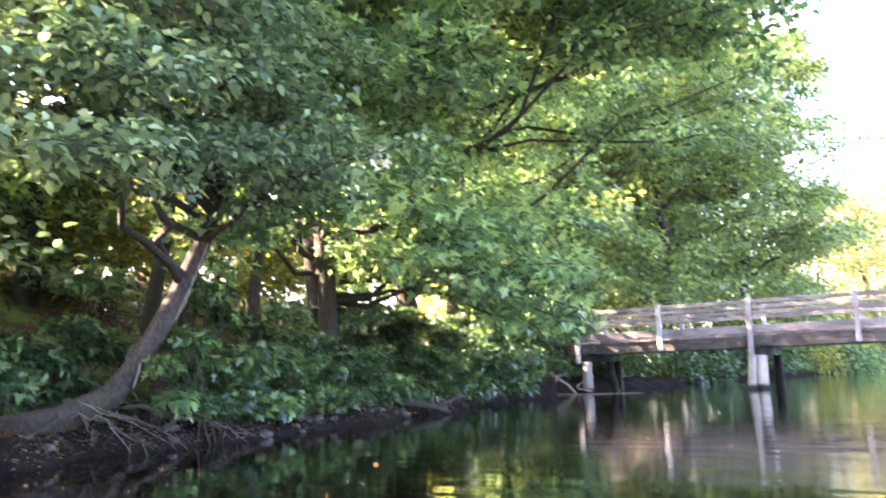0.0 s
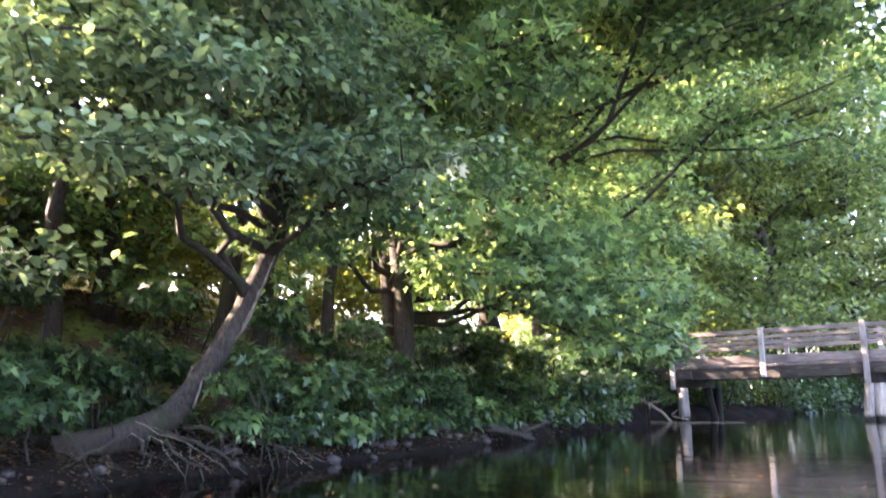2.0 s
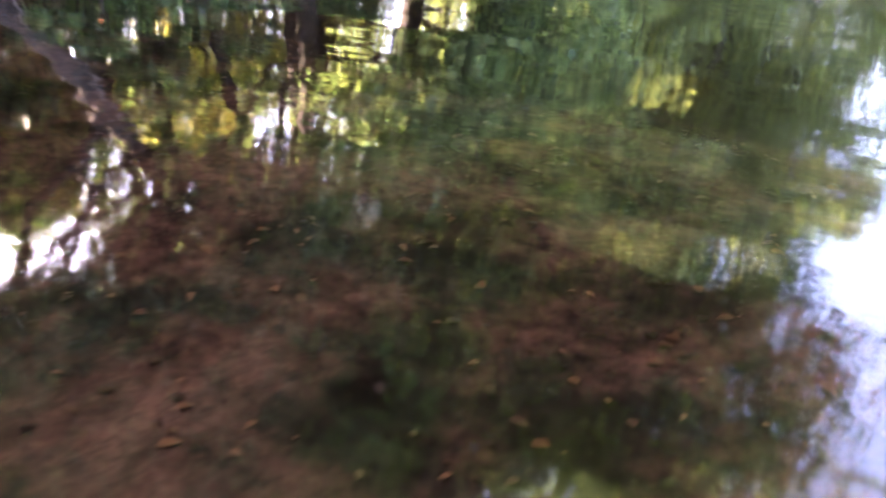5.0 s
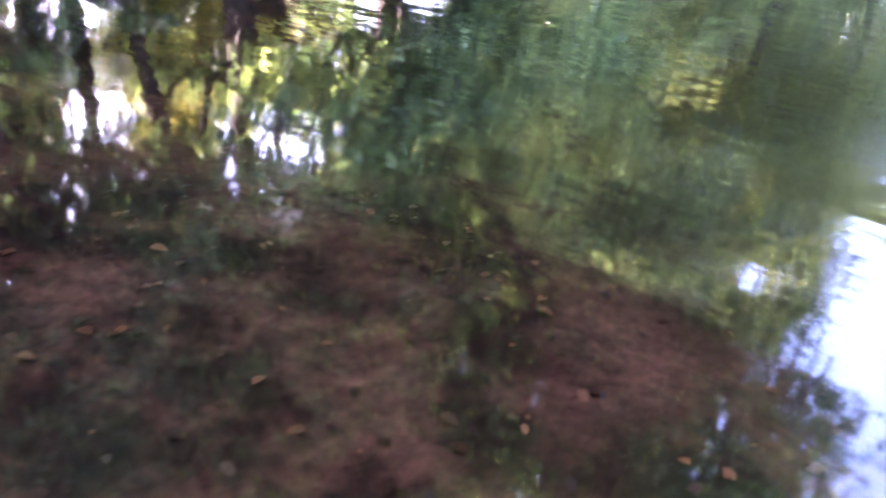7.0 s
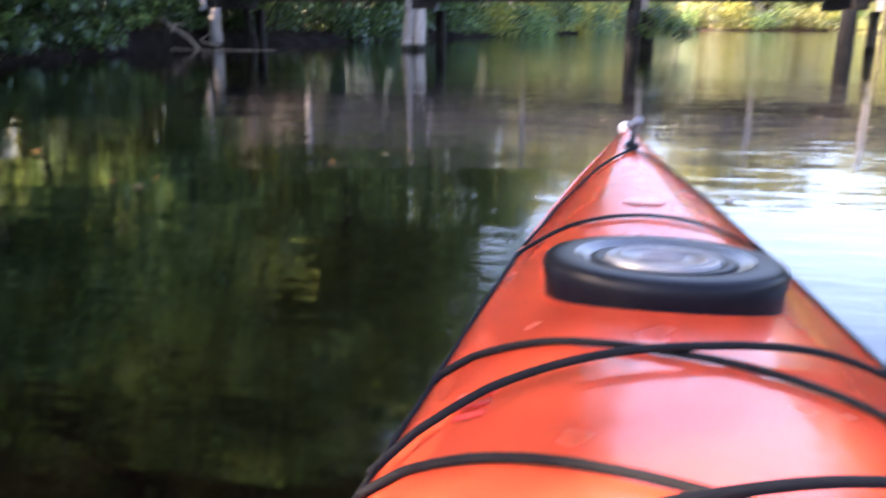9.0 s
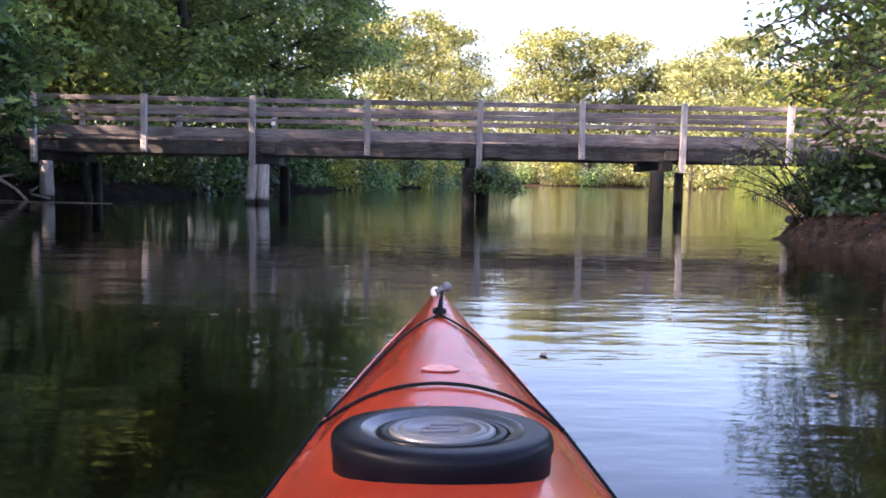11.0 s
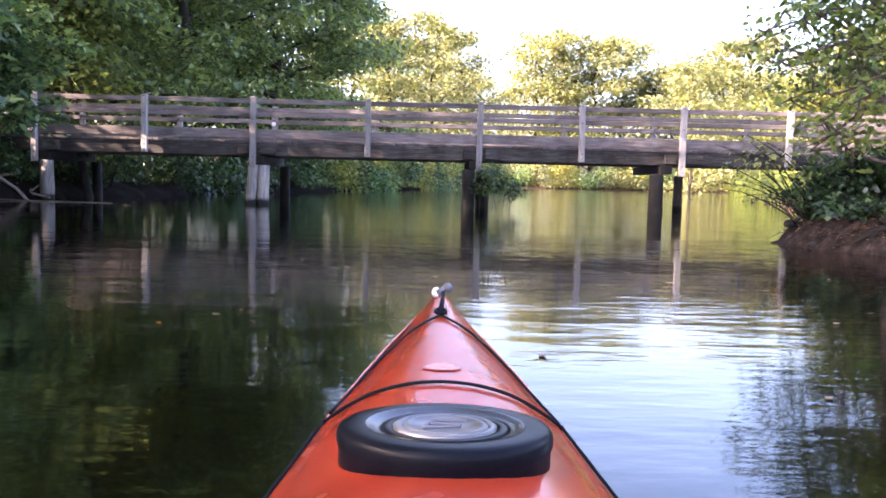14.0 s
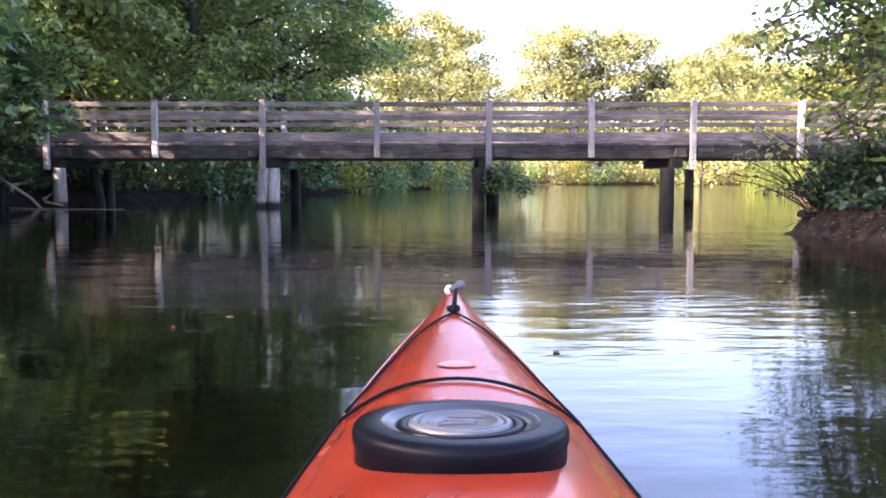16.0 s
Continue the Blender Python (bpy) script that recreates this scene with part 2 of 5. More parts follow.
def kayak_material():
    m = Mat("kayak_red_plastic")
    v = m.coords("Object")
    n = m.noise(v, 3.5, 5.0)
    col = m.ramp(n, [(0.3, (0.55, 0.065, 0.025)), (0.7, (0.68, 0.10, 0.04))])
    fine = m.noise(v, 160.0, 3.0)
    scr = m.noise(m.coords("Object", (60, 4, 10)), 4.0, 4.0, 0.7)
    col = m.mix(m.ramp(scr, [(0.70, (0, 0, 0)), (0.9, (0.08, 0.08, 0.08))]), col, (0.75, 0.35, 0.26))
    rough = m.node("ShaderNodeMapRange", Value=m.noise(v, 9.0, 2.0), i3=0.22, i4=0.30)
    m.surface(col, rough.outputs[0], m.bump(fine, 0.10, 0.0015), spec=0.6, coat=0.6)
    return m.m


KAYAK = kayak_material()
RUBBER = plain("black_rubber", (0.003, 0.0035, 0.006), 0.36, 0.09, scale=80, grain=0.25, bump=0.2)
LID_GREY = plain("lid_grey_plastic", (0.085, 0.088, 0.098), 0.34, 0.5, scale=60, grain=0.2)
LID_SHEEN = plain("smooth_rubber", (0.018, 0.020, 0.026), 0.26, 0.6, scale=60, grain=0.2)
CORD = plain("black_cord", (0.004, 0.004, 0.005), 0.8, 0.12, scale=400, grain=0.4, bump=0.4)
PALE = plain("pale_decal", (0.50, 0.19, 0.14), 0.4, grain=0.5, scale=120)
MAROON = plain("dark_red_print", (0.36, 0.028, 0.02), 0.35)
WHITE_TIP = plain("white_plastic", (0.75, 0.72, 0.70), 0.4)
GREY_GRIP = plain("grey_grip", (0.075, 0.08, 0.10), 0.5)
IRON = plain("rusty_bolt", (0.07, 0.045, 0.035), 0.7, metallic=0.6)
LEAF_ORANGE = plain("fallen_leaf_orange", (0.42, 0.15, 0.025), 0.6, grain=0.4, scale=20)
LEAF_TAN = plain("fallen_leaf_tan", (0.20, 0.13, 0.06), 0.6, grain=0.4, scale=20)
STONE = plain("bank_stone", (0.035, 0.03, 0.027), 0.8, 0.2, grain=0.4, scale=9, bump=0.6)
PAINT_WHITE = plain("white_marker_paint", (0.75, 0.75, 0.76), 0.6, grain=0.2)

# ---------------------------------------------------------------- building helpers


def finish(bm, name, material, smooth=False):
    me = bpy.data.meshes.new(name)
    bm.to_mesh(me)
    bm.free()
    me.materials.append(material)
    if smooth:
        me.polygons.foreach_set("use_smooth", [True] * len(me.polygons))
    return me


def part(name, bm, material, parent=None, label="", at=None, smooth=False):
    """Links a bmesh, or a ready mesh, as one object under a thing or a part."""
    me = bm if isinstance(bm, bpy.types.Mesh) else finish(bm, name, material, smooth)
    ob = new(name, me)
    if parent is not None:
        ob.parent = parent
    if at is not None:
        ob.matrix_basis = at
    if label:
        tagged(ob, label)
    return ob


def thing(name, at, label, category, group="", kind=""):
    ob = new(name)
    ob.matrix_basis = at
    ob.empty_display_size = 0.2
    return tagged(ob, label, category, group, kind)


def box(sx, sy, sz, bevel=0.006):
    bm = bmesh.new()
    bmesh.ops.create_cube(bm, size=1, matrix=Matrix.Diagonal((sx, sy, sz, 1)))
    if bevel:
        bmesh.ops.bevel(bm, geom=list(bm.edges), offset=bevel, segments=1, affect="EDGES", profile=0.6)
    return bm


def raw_mesh(name, verts, faces, material, smooth=False):
    me = bpy.data.meshes.new(name)
    me.from_pydata([tuple(v) for v in verts], [], faces)
    me.materials.append(material)
    if smooth:
        me.polygons.foreach_set("use_smooth", [True] * len(me.polygons))
    me.update()
    return me


def tube(points, radii, sides=7, lump=0.0, seed=0):
    """Vertices and faces of a tapered, slightly lumpy tube along points."""
    rng = random.Random(seed)
    pts = [Vector(p) for p in points]
    verts, faces = [], []
    side = Vector((1, 0, 0.13))
    for k, p in enumerate(pts):
        d = (pts[min(k + 1, len(pts) - 1)] - pts[max(k - 1, 0)]).normalized()
        a = (side - d * side.dot(d))
        if a.length < 0.1:
            a = Vector((0, 1, 0)) - d * d.y
        a.normalize()
        side = a
        b = d.cross(a)
        for j in range(sides):
            w = 2 * math.pi * j / sides
            r = radii[k] * (1 + lump * rng.uniform(-1, 1))
            verts.append(p + (a * math.cos(w) + b * math.sin(w)) * r)
    for k in range(len(pts) - 1):
        for j in range(sides):
            q = (j + 1) % sides
            faces.append((k * sides + j, k * sides + q, (k + 1) * sides + q, (k + 1) * sides + j))
    n = (len(pts) - 1) * sides
    faces.append(tuple(reversed(range(sides))))
    faces.append(tuple(range(n, n + sides)))
    return verts, faces


def merge(pieces):
    verts, faces = [], []
    for v, f in pieces:
        o = len(verts)
        verts += v
        faces += [tuple(i + o for i in q) for q in f]
    return verts, faces


def bend(a, b, sag, n=6, wob=0.0, rng=None):
    """Points from a to b that droop (or rise) by sag in the middle."""
    a, b = Vector(a), Vector(b)
    out = []
    for k in range(n + 1):
        u = k / n
        p = a.lerp(b, u) + Vector((0, 0, -4 * sag * u * (1 - u)))
        if wob and 0 < k < n:
            p += Vector((rng.uniform(-wob, wob), rng.uniform(-wob, wob), rng.uniform(-wob, wob)))
        out.append(p)
    return out


LEAF_SHAPES = {
    "oval": np.array([(0, 0), (0.27, 0.28), (0.25, 0.62), (0, 1.0), (-0.25, 0.62), (-0.27, 0.28)]),
    "maple": np.array([(0, 0), (0.36, -0.10), (0.18, 0.17), (0.60, 0.36), (0.17, 0.42), (0.17, 0.66), (0, 1.05),
                       (-0.17, 0.66), (-0.17, 0.42), (-0.60, 0.36), (-0.18, 0.17), (-0.36, -0.10)]),
    "rhomb": np.array([(0, 0), (0.30, 0.45), (0, 1.0), (-0.30, 0.45)]),
    "narrow": np.array([(0, 0), (0.14, 0.35), (0, 1.0), (-0.14, 0.35)]),
    "spray": np.array([(0, 0), (0.30, 0.12), (0.16, 0.30), (0.46, 0.52), (0.14, 0.58), (0.12, 0.95), (-0.10, 0.62),
                       (-0.42, 0.70), (-0.16, 0.36), (-0.38, 0.20)]),
}


def leaf_mesh(name, pos, size, material, shape="oval", up=0.8, out=None, seed=1, droop=0.35):
    """One mesh of many single leaves: positions, sizes, mostly facing up, tips drooping outwards."""
    rng = np.random.default_rng(seed)
    pos = np.asarray(pos, float)
    n = len(pos)
    nrm = rng.normal(0, 1, (n, 3))
    nrm /= np.linalg.norm(nrm, axis=1, keepdims=True)
    nrm = nrm * (1 - up * 0.5) + np.array([0, 0, up])
    nrm /= np.linalg.norm(nrm, axis=1, keepdims=True)
    tip = rng.normal(0, 1, (n, 3))
    if out is not None:
        tip = tip * 0.7 + out
    tip[:, 2] -= droop
    tip -= nrm * np.sum(tip * nrm, axis=1, keepdims=True)
    tip /= np.linalg.norm(tip, axis=1, keepdims=True) + 1e-9
    side = np.cross(tip, nrm)
    s = (np.asarray(size) * np.ones(n))[:, None, None]
    shp = LEAF_SHAPES[shape]
    k = len(shp)
    fold = np.abs(shp[:, 0]) * 0.35 - (shp[:, 1] ** 2) * 0.18
    v = pos[:, None, :] + s * (side[:, None, :] * shp[None, :, 0, None] + tip[:, None, :] * shp[None, :, 1, None]
                               + nrm[:, None, :] * fold[None, :, None])
    me = bpy.data.meshes.new(name)
    me.vertices.add(n * k)
    me.vertices.foreach_set("co", v.reshape(-1).astype(np.float32))
    me.loops.add(n * k)
    me.loops.foreach_set("vertex_index", np.arange(n * k, dtype=np.int32))
    me.polygons.add(n)
    me.polygons.foreach_set("loop_start", np.arange(0, n * k, k, dtype=np.int32))
    me.update(calc_edges=True)
    me.materials.append(material)
    return me


def clump_points(centre, radius, count, rng, flat=0.5):
    """Points through a flattened ball, thicker towards its rim."""
    d = rng.normal(0, 1, (count, 3))
    d /= np.linalg.norm(d, axis=1, keepdims=True)
    r = rng.random(count)[:, None] ** 0.5
    p = d * r * np.array([1, 1, flat]) * radius
    return np.asarray(centre) + p, d * np.array([1, 1, 0.3])


def make_tree(name, base, height, spread, label, leaf=LEAF_MAPLE, size=0.11, leaves=6000, crown_from=0.3, lean=(0, 0),
              limbs=9, trunk=0.16, bark=BARK, shape="oval", seed=1, flat=0.5, clump=0.85, path=None, category="tree", group="", top=1.0, twigs=3, near=False, boughs=()):
    """A tree: tapered trunk, limbs with side twigs, and a crown of single leaves in uneven clumps."""
    rng, nr = random.Random(seed), np.random.default_rng(seed)
    base = Vector(base)
    root = thing(name, Matrix.Translation(base), label, category, group)
    if path is None:
        path, n = [], 8
        for k in range(n + 1):
            u = k / n
            path.append(Vector((lean[0] * u ** 1.4 + rng.uniform(-1, 1) * 0.03 * height * (0 < k < n),
                                lean[1] * u ** 1.4 + rng.uniform(-1, 1) * 0.03 * height * (0 < k < n), height * 0.92 * u - 0.15)))
    else:
        path = [Vector(p) - base for p in path]
    n = len(path) - 1
    radii = [trunk * (1.35 if k == 0 else 1.0) * (1 - 0.82 * k / n) + 0.012 for k in range(n + 1)]
    v, f = tube(path, radii, 10, 0.10, seed)
    part("trunk", raw_mesh("trunk", v, f, bark, True), None, root)
    centres, rest = [], []
    for k in range(limbs + len(boughs)):
        wood = []
        if k < limbs:
            u = crown_from + (1 - crown_from) * (k + rng.random()) / limbs
            i = min(int(u * n), n - 1)
            p = path[i].lerp(path[i + 1], u * n - i)
            a = k * 2.4 + rng.uniform(-0.5, 0.5)
            reach = spread * (1.0 - 0.55 * max(0, (u - 0.45) / 0.55) ** 1.5) * rng.uniform(0.7, 1.1)
            q = p + Vector((math.cos(a) * reach, math.sin(a) * reach, reach * rng.uniform(0.05, 0.55) * top))
        else:
            # a bough that reaches out to a given place
            s = boughs[k - limbs]
            q = Vector(s[:3]) - base
            i = min(range(n), key=lambda j: abs(path[j].z - (q.z - 0.25 * (q - path[j]).length)))
            i = max(1, min(n - 1, i + rng.choice((-1, 0, 0, 1))))
            p, reach = path[i].lerp(path[i + 1], rng.random()), max(1.2, 2.2 * s[3])
        far = (q - p).length
        pts = bend(p, q, -0.08 * reach if k < limbs else -0.07 * far, 5, 0.06 * reach if k < limbs else 0.07 * far, rng)
        r0 = min(radii[i] * 0.5, 0.035 + 0.012 * reach)
        wood.append(tube(pts, [r0 * (1 - 0.85 * j / 5) + 0.006 for j in range(6)], 6, 0.1, seed + k))
        size_k = clump if k < limbs else boughs[k - limbs][3]
        for j in range(2 if k < limbs else (3 if far > 4.0 else 4), 6):
            centres.append((pts[j], size_k * (0.75 + 0.5 * rng.random())))
            for _ in range(twigs if j < 5 else 2):
                e = pts[j] + Vector((rng.uniform(-1, 1), rng.uniform(-1, 1), rng.uniform(-0.5, 0.5))) * reach * 0.42
                wood.append(tube(bend(pts[j], e, 0.03, 3), [0.014, 0.011, 0.008, 0.004], 4))
                centres.append((e, size_k * (0.5 + 0.5 * rng.random())))
        v, f = merge(wood)
        if near:
            part("limb", raw_mesh("limb", v, f, bark, True), None, root)
        else:
            rest.append((v, f))
    centres.append((path[-1], clump))
    if rest:
        v, f = merge(rest)
        tagged(part("branchwork", raw_mesh("branchwork", v, f, bark, True), None, root), kind="stuff")
    weight = np.array([c[1] ** 2 for c in centres])
    weight /= weight.sum()
    P, O = [], []
    for (c, r), w in zip(centres, weight):
        p, o = clump_points(c, r, max(3, int(leaves * w)), nr, flat)
        P.append(p), O.append(o)
    P, O = np.concatenate(P), np.concatenate(O)
    part("crown", leaf_mesh("crown", P, size * nr.uniform(0.7, 1.3, len(P)), leaf, shape, 0.75, O, seed), None, root)
    return root


def make_bush(name, spots, label, leaf=LEAF_DARK, size=0.09, leaves=2500, shape="oval", seed=1, flat=0.75, category="bush", stems=5, bark=BARK, group=""):
    """A bush: thin stems from the ground to each spot, and leaves round the spots. spots: (x, y, z, radius)."""
    nr, rng = np.random.default_rng(seed), random.Random(seed)
    cx = sum(s[0] for s in spots) / len(spots)
    cy = sum(s[1] for s in spots) / len(spots)
    base = Vector((cx, cy, ground_height(cx, cy)))
    root = thing(name, Matrix.Translation(base), label, category, group)
    wood = []
    for s in spots:
        q = Vector(s[:3]) - base
        for _ in range(stems):
            gx, gy = cx + (s[0] - cx) * 0.6 + rng.uniform(-0.3, 0.3), cy + (s[1] - cy) * 0.6 + rng.uniform(-0.3, 0.3)
            foot = Vector((gx, gy, ground_height(gx, gy) - 0.05)) - base
            e = q + Vector((rng.uniform(-1, 1), rng.uniform(-1, 1), rng.uniform(-0.6, 0.8))) * s[3] * 0.8
            wood.append(tube(bend(foot, e, -0.1, 4, 0.05, rng), [0.014, 0.012, 0.010, 0.007, 0.003], 4))
    v, f = merge(wood)
    tagged(part("branchwork", raw_mesh("branchwork", v, f, bark, True), None, root), kind="stuff")
    w = np.array([s[3] ** 2 for s in spots])
    w /= w.sum()
    P, O = [], []
    for s, k in zip(spots, w):
        p, o = clump_points(np.array(s[:3]) - np.array(base), s[3], max(4, int(leaves * k)), nr, flat)
        P.append(p), O.append(o)
    P, O = np.concatenate(P), np.concatenate(O)
    low = np.array([ground_height(p[0] + base.x, p[1] + base.y) for p in P]) - base.z
    P[:, 2] = np.maximum(P[:, 2], np.maximum(low, 0.02 - base.z) + 0.04)
    part("foliage", leaf_mesh("foliage", P, size * nr.uniform(0.65, 1.3, len(P)), leaf, shape, 0.7, O, seed), None, root)
    return root


# ---------------------------------------------------------------- ground and river

LEFT_EDGE = [(-400, -6), (-60, -5), (-24, -4.9), (-18.4, -5.2), (-17.2, -5.6), (-15, -5.6), (-13.2, -5.8), (-10.8, -6.4), (-6.5, -6.9), (-1, -7.6), (2, -7.2), (4, -6.9),
             (6, -6.6), (15, -4.8), (24, -2.6), (38, 1.2), (60, 6.5), (80, 10), (120, 16), (420, 40)]
RIGHT_EDGE = [(-400, 6), (-60, 6), (-20, 6.2), (-14, 6.1), (-11.6, 6.0), (-10.6, 5.78), (-9.7, 5.56), (-9.0, 5.66), (-8.5, 6.25), (-7.6, 7.7), (-4, 9.6), (2, 11.5), (12, 14.5),
              (25, 18), (40, 24), (62, 34), (85, 44), (420, 60)]
FAR_BANK, NEAR_BANK = 86.0, -75.0


def edge(table, y):
    return np.interp(y, [p[0] for p in table], [p[1] for p in table])


def inland(x, y):
    """How far a place lies from the water, in metres; negative in the river."""
    wob = 0.22 * np.sin(y * 1.9 + 0.7) + 0.12 * np.sin(y * 4.7) + 0.3 * np.sin(y * 0.43)
    left = edge(LEFT_EDGE, y) + wob * 0.6 - x
    right = x - edge(RIGHT_EDGE, y) + wob * 0.5
    return np.maximum(np.maximum(left, right), np.maximum(y - FAR_BANK, NEAR_BANK - y))


def heights(x, y):
    d = inland(x, y)
    pool = np.clip((y + 18.9) / 7.0, 0, 1) * np.clip((d + 0.3) / -2.5, 0, 1)     # a deep pool added towards the bridge, so that the bed colour dims there
    bed = -0.12 - 0.42 * (1 - np.exp(np.minimum(d, 0) / 1.6)) - 1.2 * pool * pool * (3 - 2 * pool)
    crumbled = 0.5 + 0.5 * np.sin(y * 6.1 + 2 * np.sin(x * 5.3)) * np.sin(x * 4.3 + y * 2.7)
    lip = np.where(x < 0, 0.34 * (1 - np.exp(-np.maximum(d, 0) / 0.35)), 0.30 * (1 - np.exp(-np.maximum(d - 0.25 * crumbled, 0) / 0.12)) + 0.05 * (1 - np.exp(-np.maximum(d, 0) / 0.1)))
    rise = np.clip((d - 0.8) / 6, 0, 1)
    hill = 1.0 * rise * rise * (3 - 2 * rise)
    west = np.clip((-x - 7) / 22, 0, 1) * np.clip((14 - y) / 20, 0, 1)
    z = np.where(d > 0, lip + hill * np.where(x < 0, 1.0, 0.45) + 5.0 * west, bed)
    return z + np.where(d > 0.3, 0.05, 0.02) * (np.sin(x * 2.3 + y) * np.sin(y * 2.9 - x * 0.6))


def ground_height(x, y):
    return float(heights(np.array([x], float), np.array([y], float))[0])


def build_ground():
    def steps(lo, a, b, hi, fine, n):
        mid = np.arange(a, b, fine)
        left = a - (a - lo) * (np.linspace(1, 0, n, endpoint=False) ** 2.6)
        right = b + (hi - b) * (np.linspace(0, 1, n) ** 2.6)
        return np.concatenate([left, mid, right])
    xs = steps(-600, -13, 14, 600, 0.16, 45)
    ys = steps(-500, -26, 12, 700, 0.16, 60)
    X, Y = np.meshgrid(xs, ys)
    Z = heights(X, Y)
    nx, ny = len(xs), len(ys)
    co = np.stack([X, Y, Z], -1).reshape(-1, 3).astype(np.float32)
    i = np.arange((nx - 1) * (ny - 1))
    r, c = i // (nx - 1), i % (nx - 1)
    q = np.stack([r * nx + c, r * nx + c + 1, (r + 1) * nx + c + 1, (r + 1) * nx + c], -1).astype(np.int32)
    me = bpy.data.meshes.new("ground")
    me.vertices.add(len(co))
    me.vertices.foreach_set("co", co.ravel())
    me.loops.add(q.size)
    me.loops.foreach_set("vertex_index", q.ravel())
    me.polygons.add(len(q))
    me.polygons.foreach_set("loop_start", np.arange(0, q.size, 4, dtype=np.int32))
    me.polygons.foreach_set("use_smooth", np.ones(len(q), dtype=bool))
    me.update(calc_edges=True)
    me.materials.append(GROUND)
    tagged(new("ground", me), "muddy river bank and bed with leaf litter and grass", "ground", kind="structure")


build_ground()
water = part("water", raw_mesh("water", [(-60, -90, 0), (90, -90, 0), (90, 125, 0), (-60, 125, 0)], [(0, 1, 2, 3)], WATER), None)
tagged(water, "dark calm river water with faint ripples", "water", kind="structure")

# ---------------------------------------------------------------- footbridge
DECK = 1.47                    # top of the planks
RAIL_TOP = 2.40
DEPTH = 2.5                    # near rail to far rail
POSTS = (-10.0, -7.52, -5.04, -2.6, 0.0, 2.55, 4.88, 7.2, 9.65, 12.1)
BRIDGE_FROM, BRIDGE_TO = -11.4, 13.6


def build_bridge():
    bridge = thing("footbridge", Matrix.Translation((0, 0, 0)), "weathered grey wooden footbridge on timber piles across the river", "bridge")
    rng = random.Random(5)

    def board(name, x0, x1, y, z0, z1, thick, mat, label="", dz0=0.0, dz1=0.0):
        ln = x1 - x0
        bm = box(ln, thick, z1 - z0, 0.008)
        tilt = math.atan2(dz1 - dz0, ln)
        at = Matrix.Translation(((x0 + x1) / 2, y, (z0 + z1) / 2 + (dz0 + dz1) / 2)) @ Matrix.Rotation(-tilt, 4, "Y")
        return part(name, bm, mat, bridge, label, at)

    for side, y, sgn in (("near", 0.0, 1), ("far", DEPTH, -1)):
        inner = y + sgn * 0.072
        for k, x in enumerate(POSTS):
            bent = k % 2 == 1
            low = 0.86 if bent else 1.13
            if sgn < 0:
                low = 1.13
            hgt = RAIL_TOP + 0.03 - low
            bm = box(hgt, 0.10, 0.13, 0.008)
            lean = rng.uniform(-0.012, 0.012)
            at = Matrix.Translation((x, y - sgn * 0.022, low + hgt / 2)) @ Matrix.Rotation(lean, 4, "Y") @ Matrix.Rotation(radians(-90), 4, "Y")
            post = part("post", bm, TIMBER_POST, bridge, "", at)
            for h in (-0.45, -0.36, 0.17, 0.47):
                b2 = bmesh.new()
                bmesh.ops.create_cone(b2, cap_ends=True, segments=8, radius1=0.014, radius2=0.012, depth=0.014, matrix=Matrix.Rotation(radians(90), 4, "X"))
                part("bolt", b2, IRON, post, "", Matrix.Translation((h * hgt, -sgn * 0.055, 0)))
        xs = (BRIDGE_FROM,) + POSTS + (BRIDGE_TO,)
        for a, b in zip(xs, xs[1:]):
            for z0, z1 in ((2.285, 2.395), (1.98, 2.09)):
                board("rail", a + 0.004, b - 0.004, inner + rng.uniform(-0.004, 0.004), z0, z1, 0.04, TIMBER, "", rng.uniform(-0.007, 0.007), rng.uniform(-0.007, 0.007))
            board("kick_board", a + 0.004, b - 0.004, inner, DECK + 0.03, DECK + 0.235, 0.045, TIMBER, "", rng.uniform(-0.006, 0.006), rng.uniform(-0.006, 0.006))
    # stringers, each spanning between two bents
    spans = (BRIDGE_FROM,) + POSTS[1::2] + (BRIDGE_TO,)
    for y in (0.23, DEPTH / 2, DEPTH - 0.23):
        for a, b in zip(spans, spans[1:]):
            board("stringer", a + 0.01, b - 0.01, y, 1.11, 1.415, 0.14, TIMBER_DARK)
    for k in range(26):
        b2 = bmesh.new()
        bmesh.ops.create_cone(b2, cap_ends=True, segments=8, radius1=0.022, radius2=0.016, depth=0.02, matrix=Matrix.Rotation(radians(90), 4, "X"))
        part("bolt", b2, IRON, bridge, "", Matrix.Translation((BRIDGE_FROM + 0.6 + 0.92 * k + rng.uniform(-0.2, 0.2), 0.151, rng.choice((1.17, 1.2, 1.34)))))
    for x in POSTS[1::2]:
        for dx in (-0.24, 0.27):
            board("splice_block", x + dx - 0.13, x + dx + 0.13 + (0.1 if dx > 0 else 0), 0.10, 1.14, 1.35, 0.11, TIMBER_DARK)
    # deck planks
    n = 0
    x = BRIDGE_FROM
    plank = finish(box(0.142, DEPTH - 0.50, 0.05, 0.006), "plank", TIMBER)
    while x < BRIDGE_TO - 0.1:
        part("plank", plank, TIMBER, bridge, "", Matrix.Translation((x + 0.075, DEPTH / 2, DECK - 0.0255 + rng.uniform(-0.003, 0.003))))
        x += 0.15

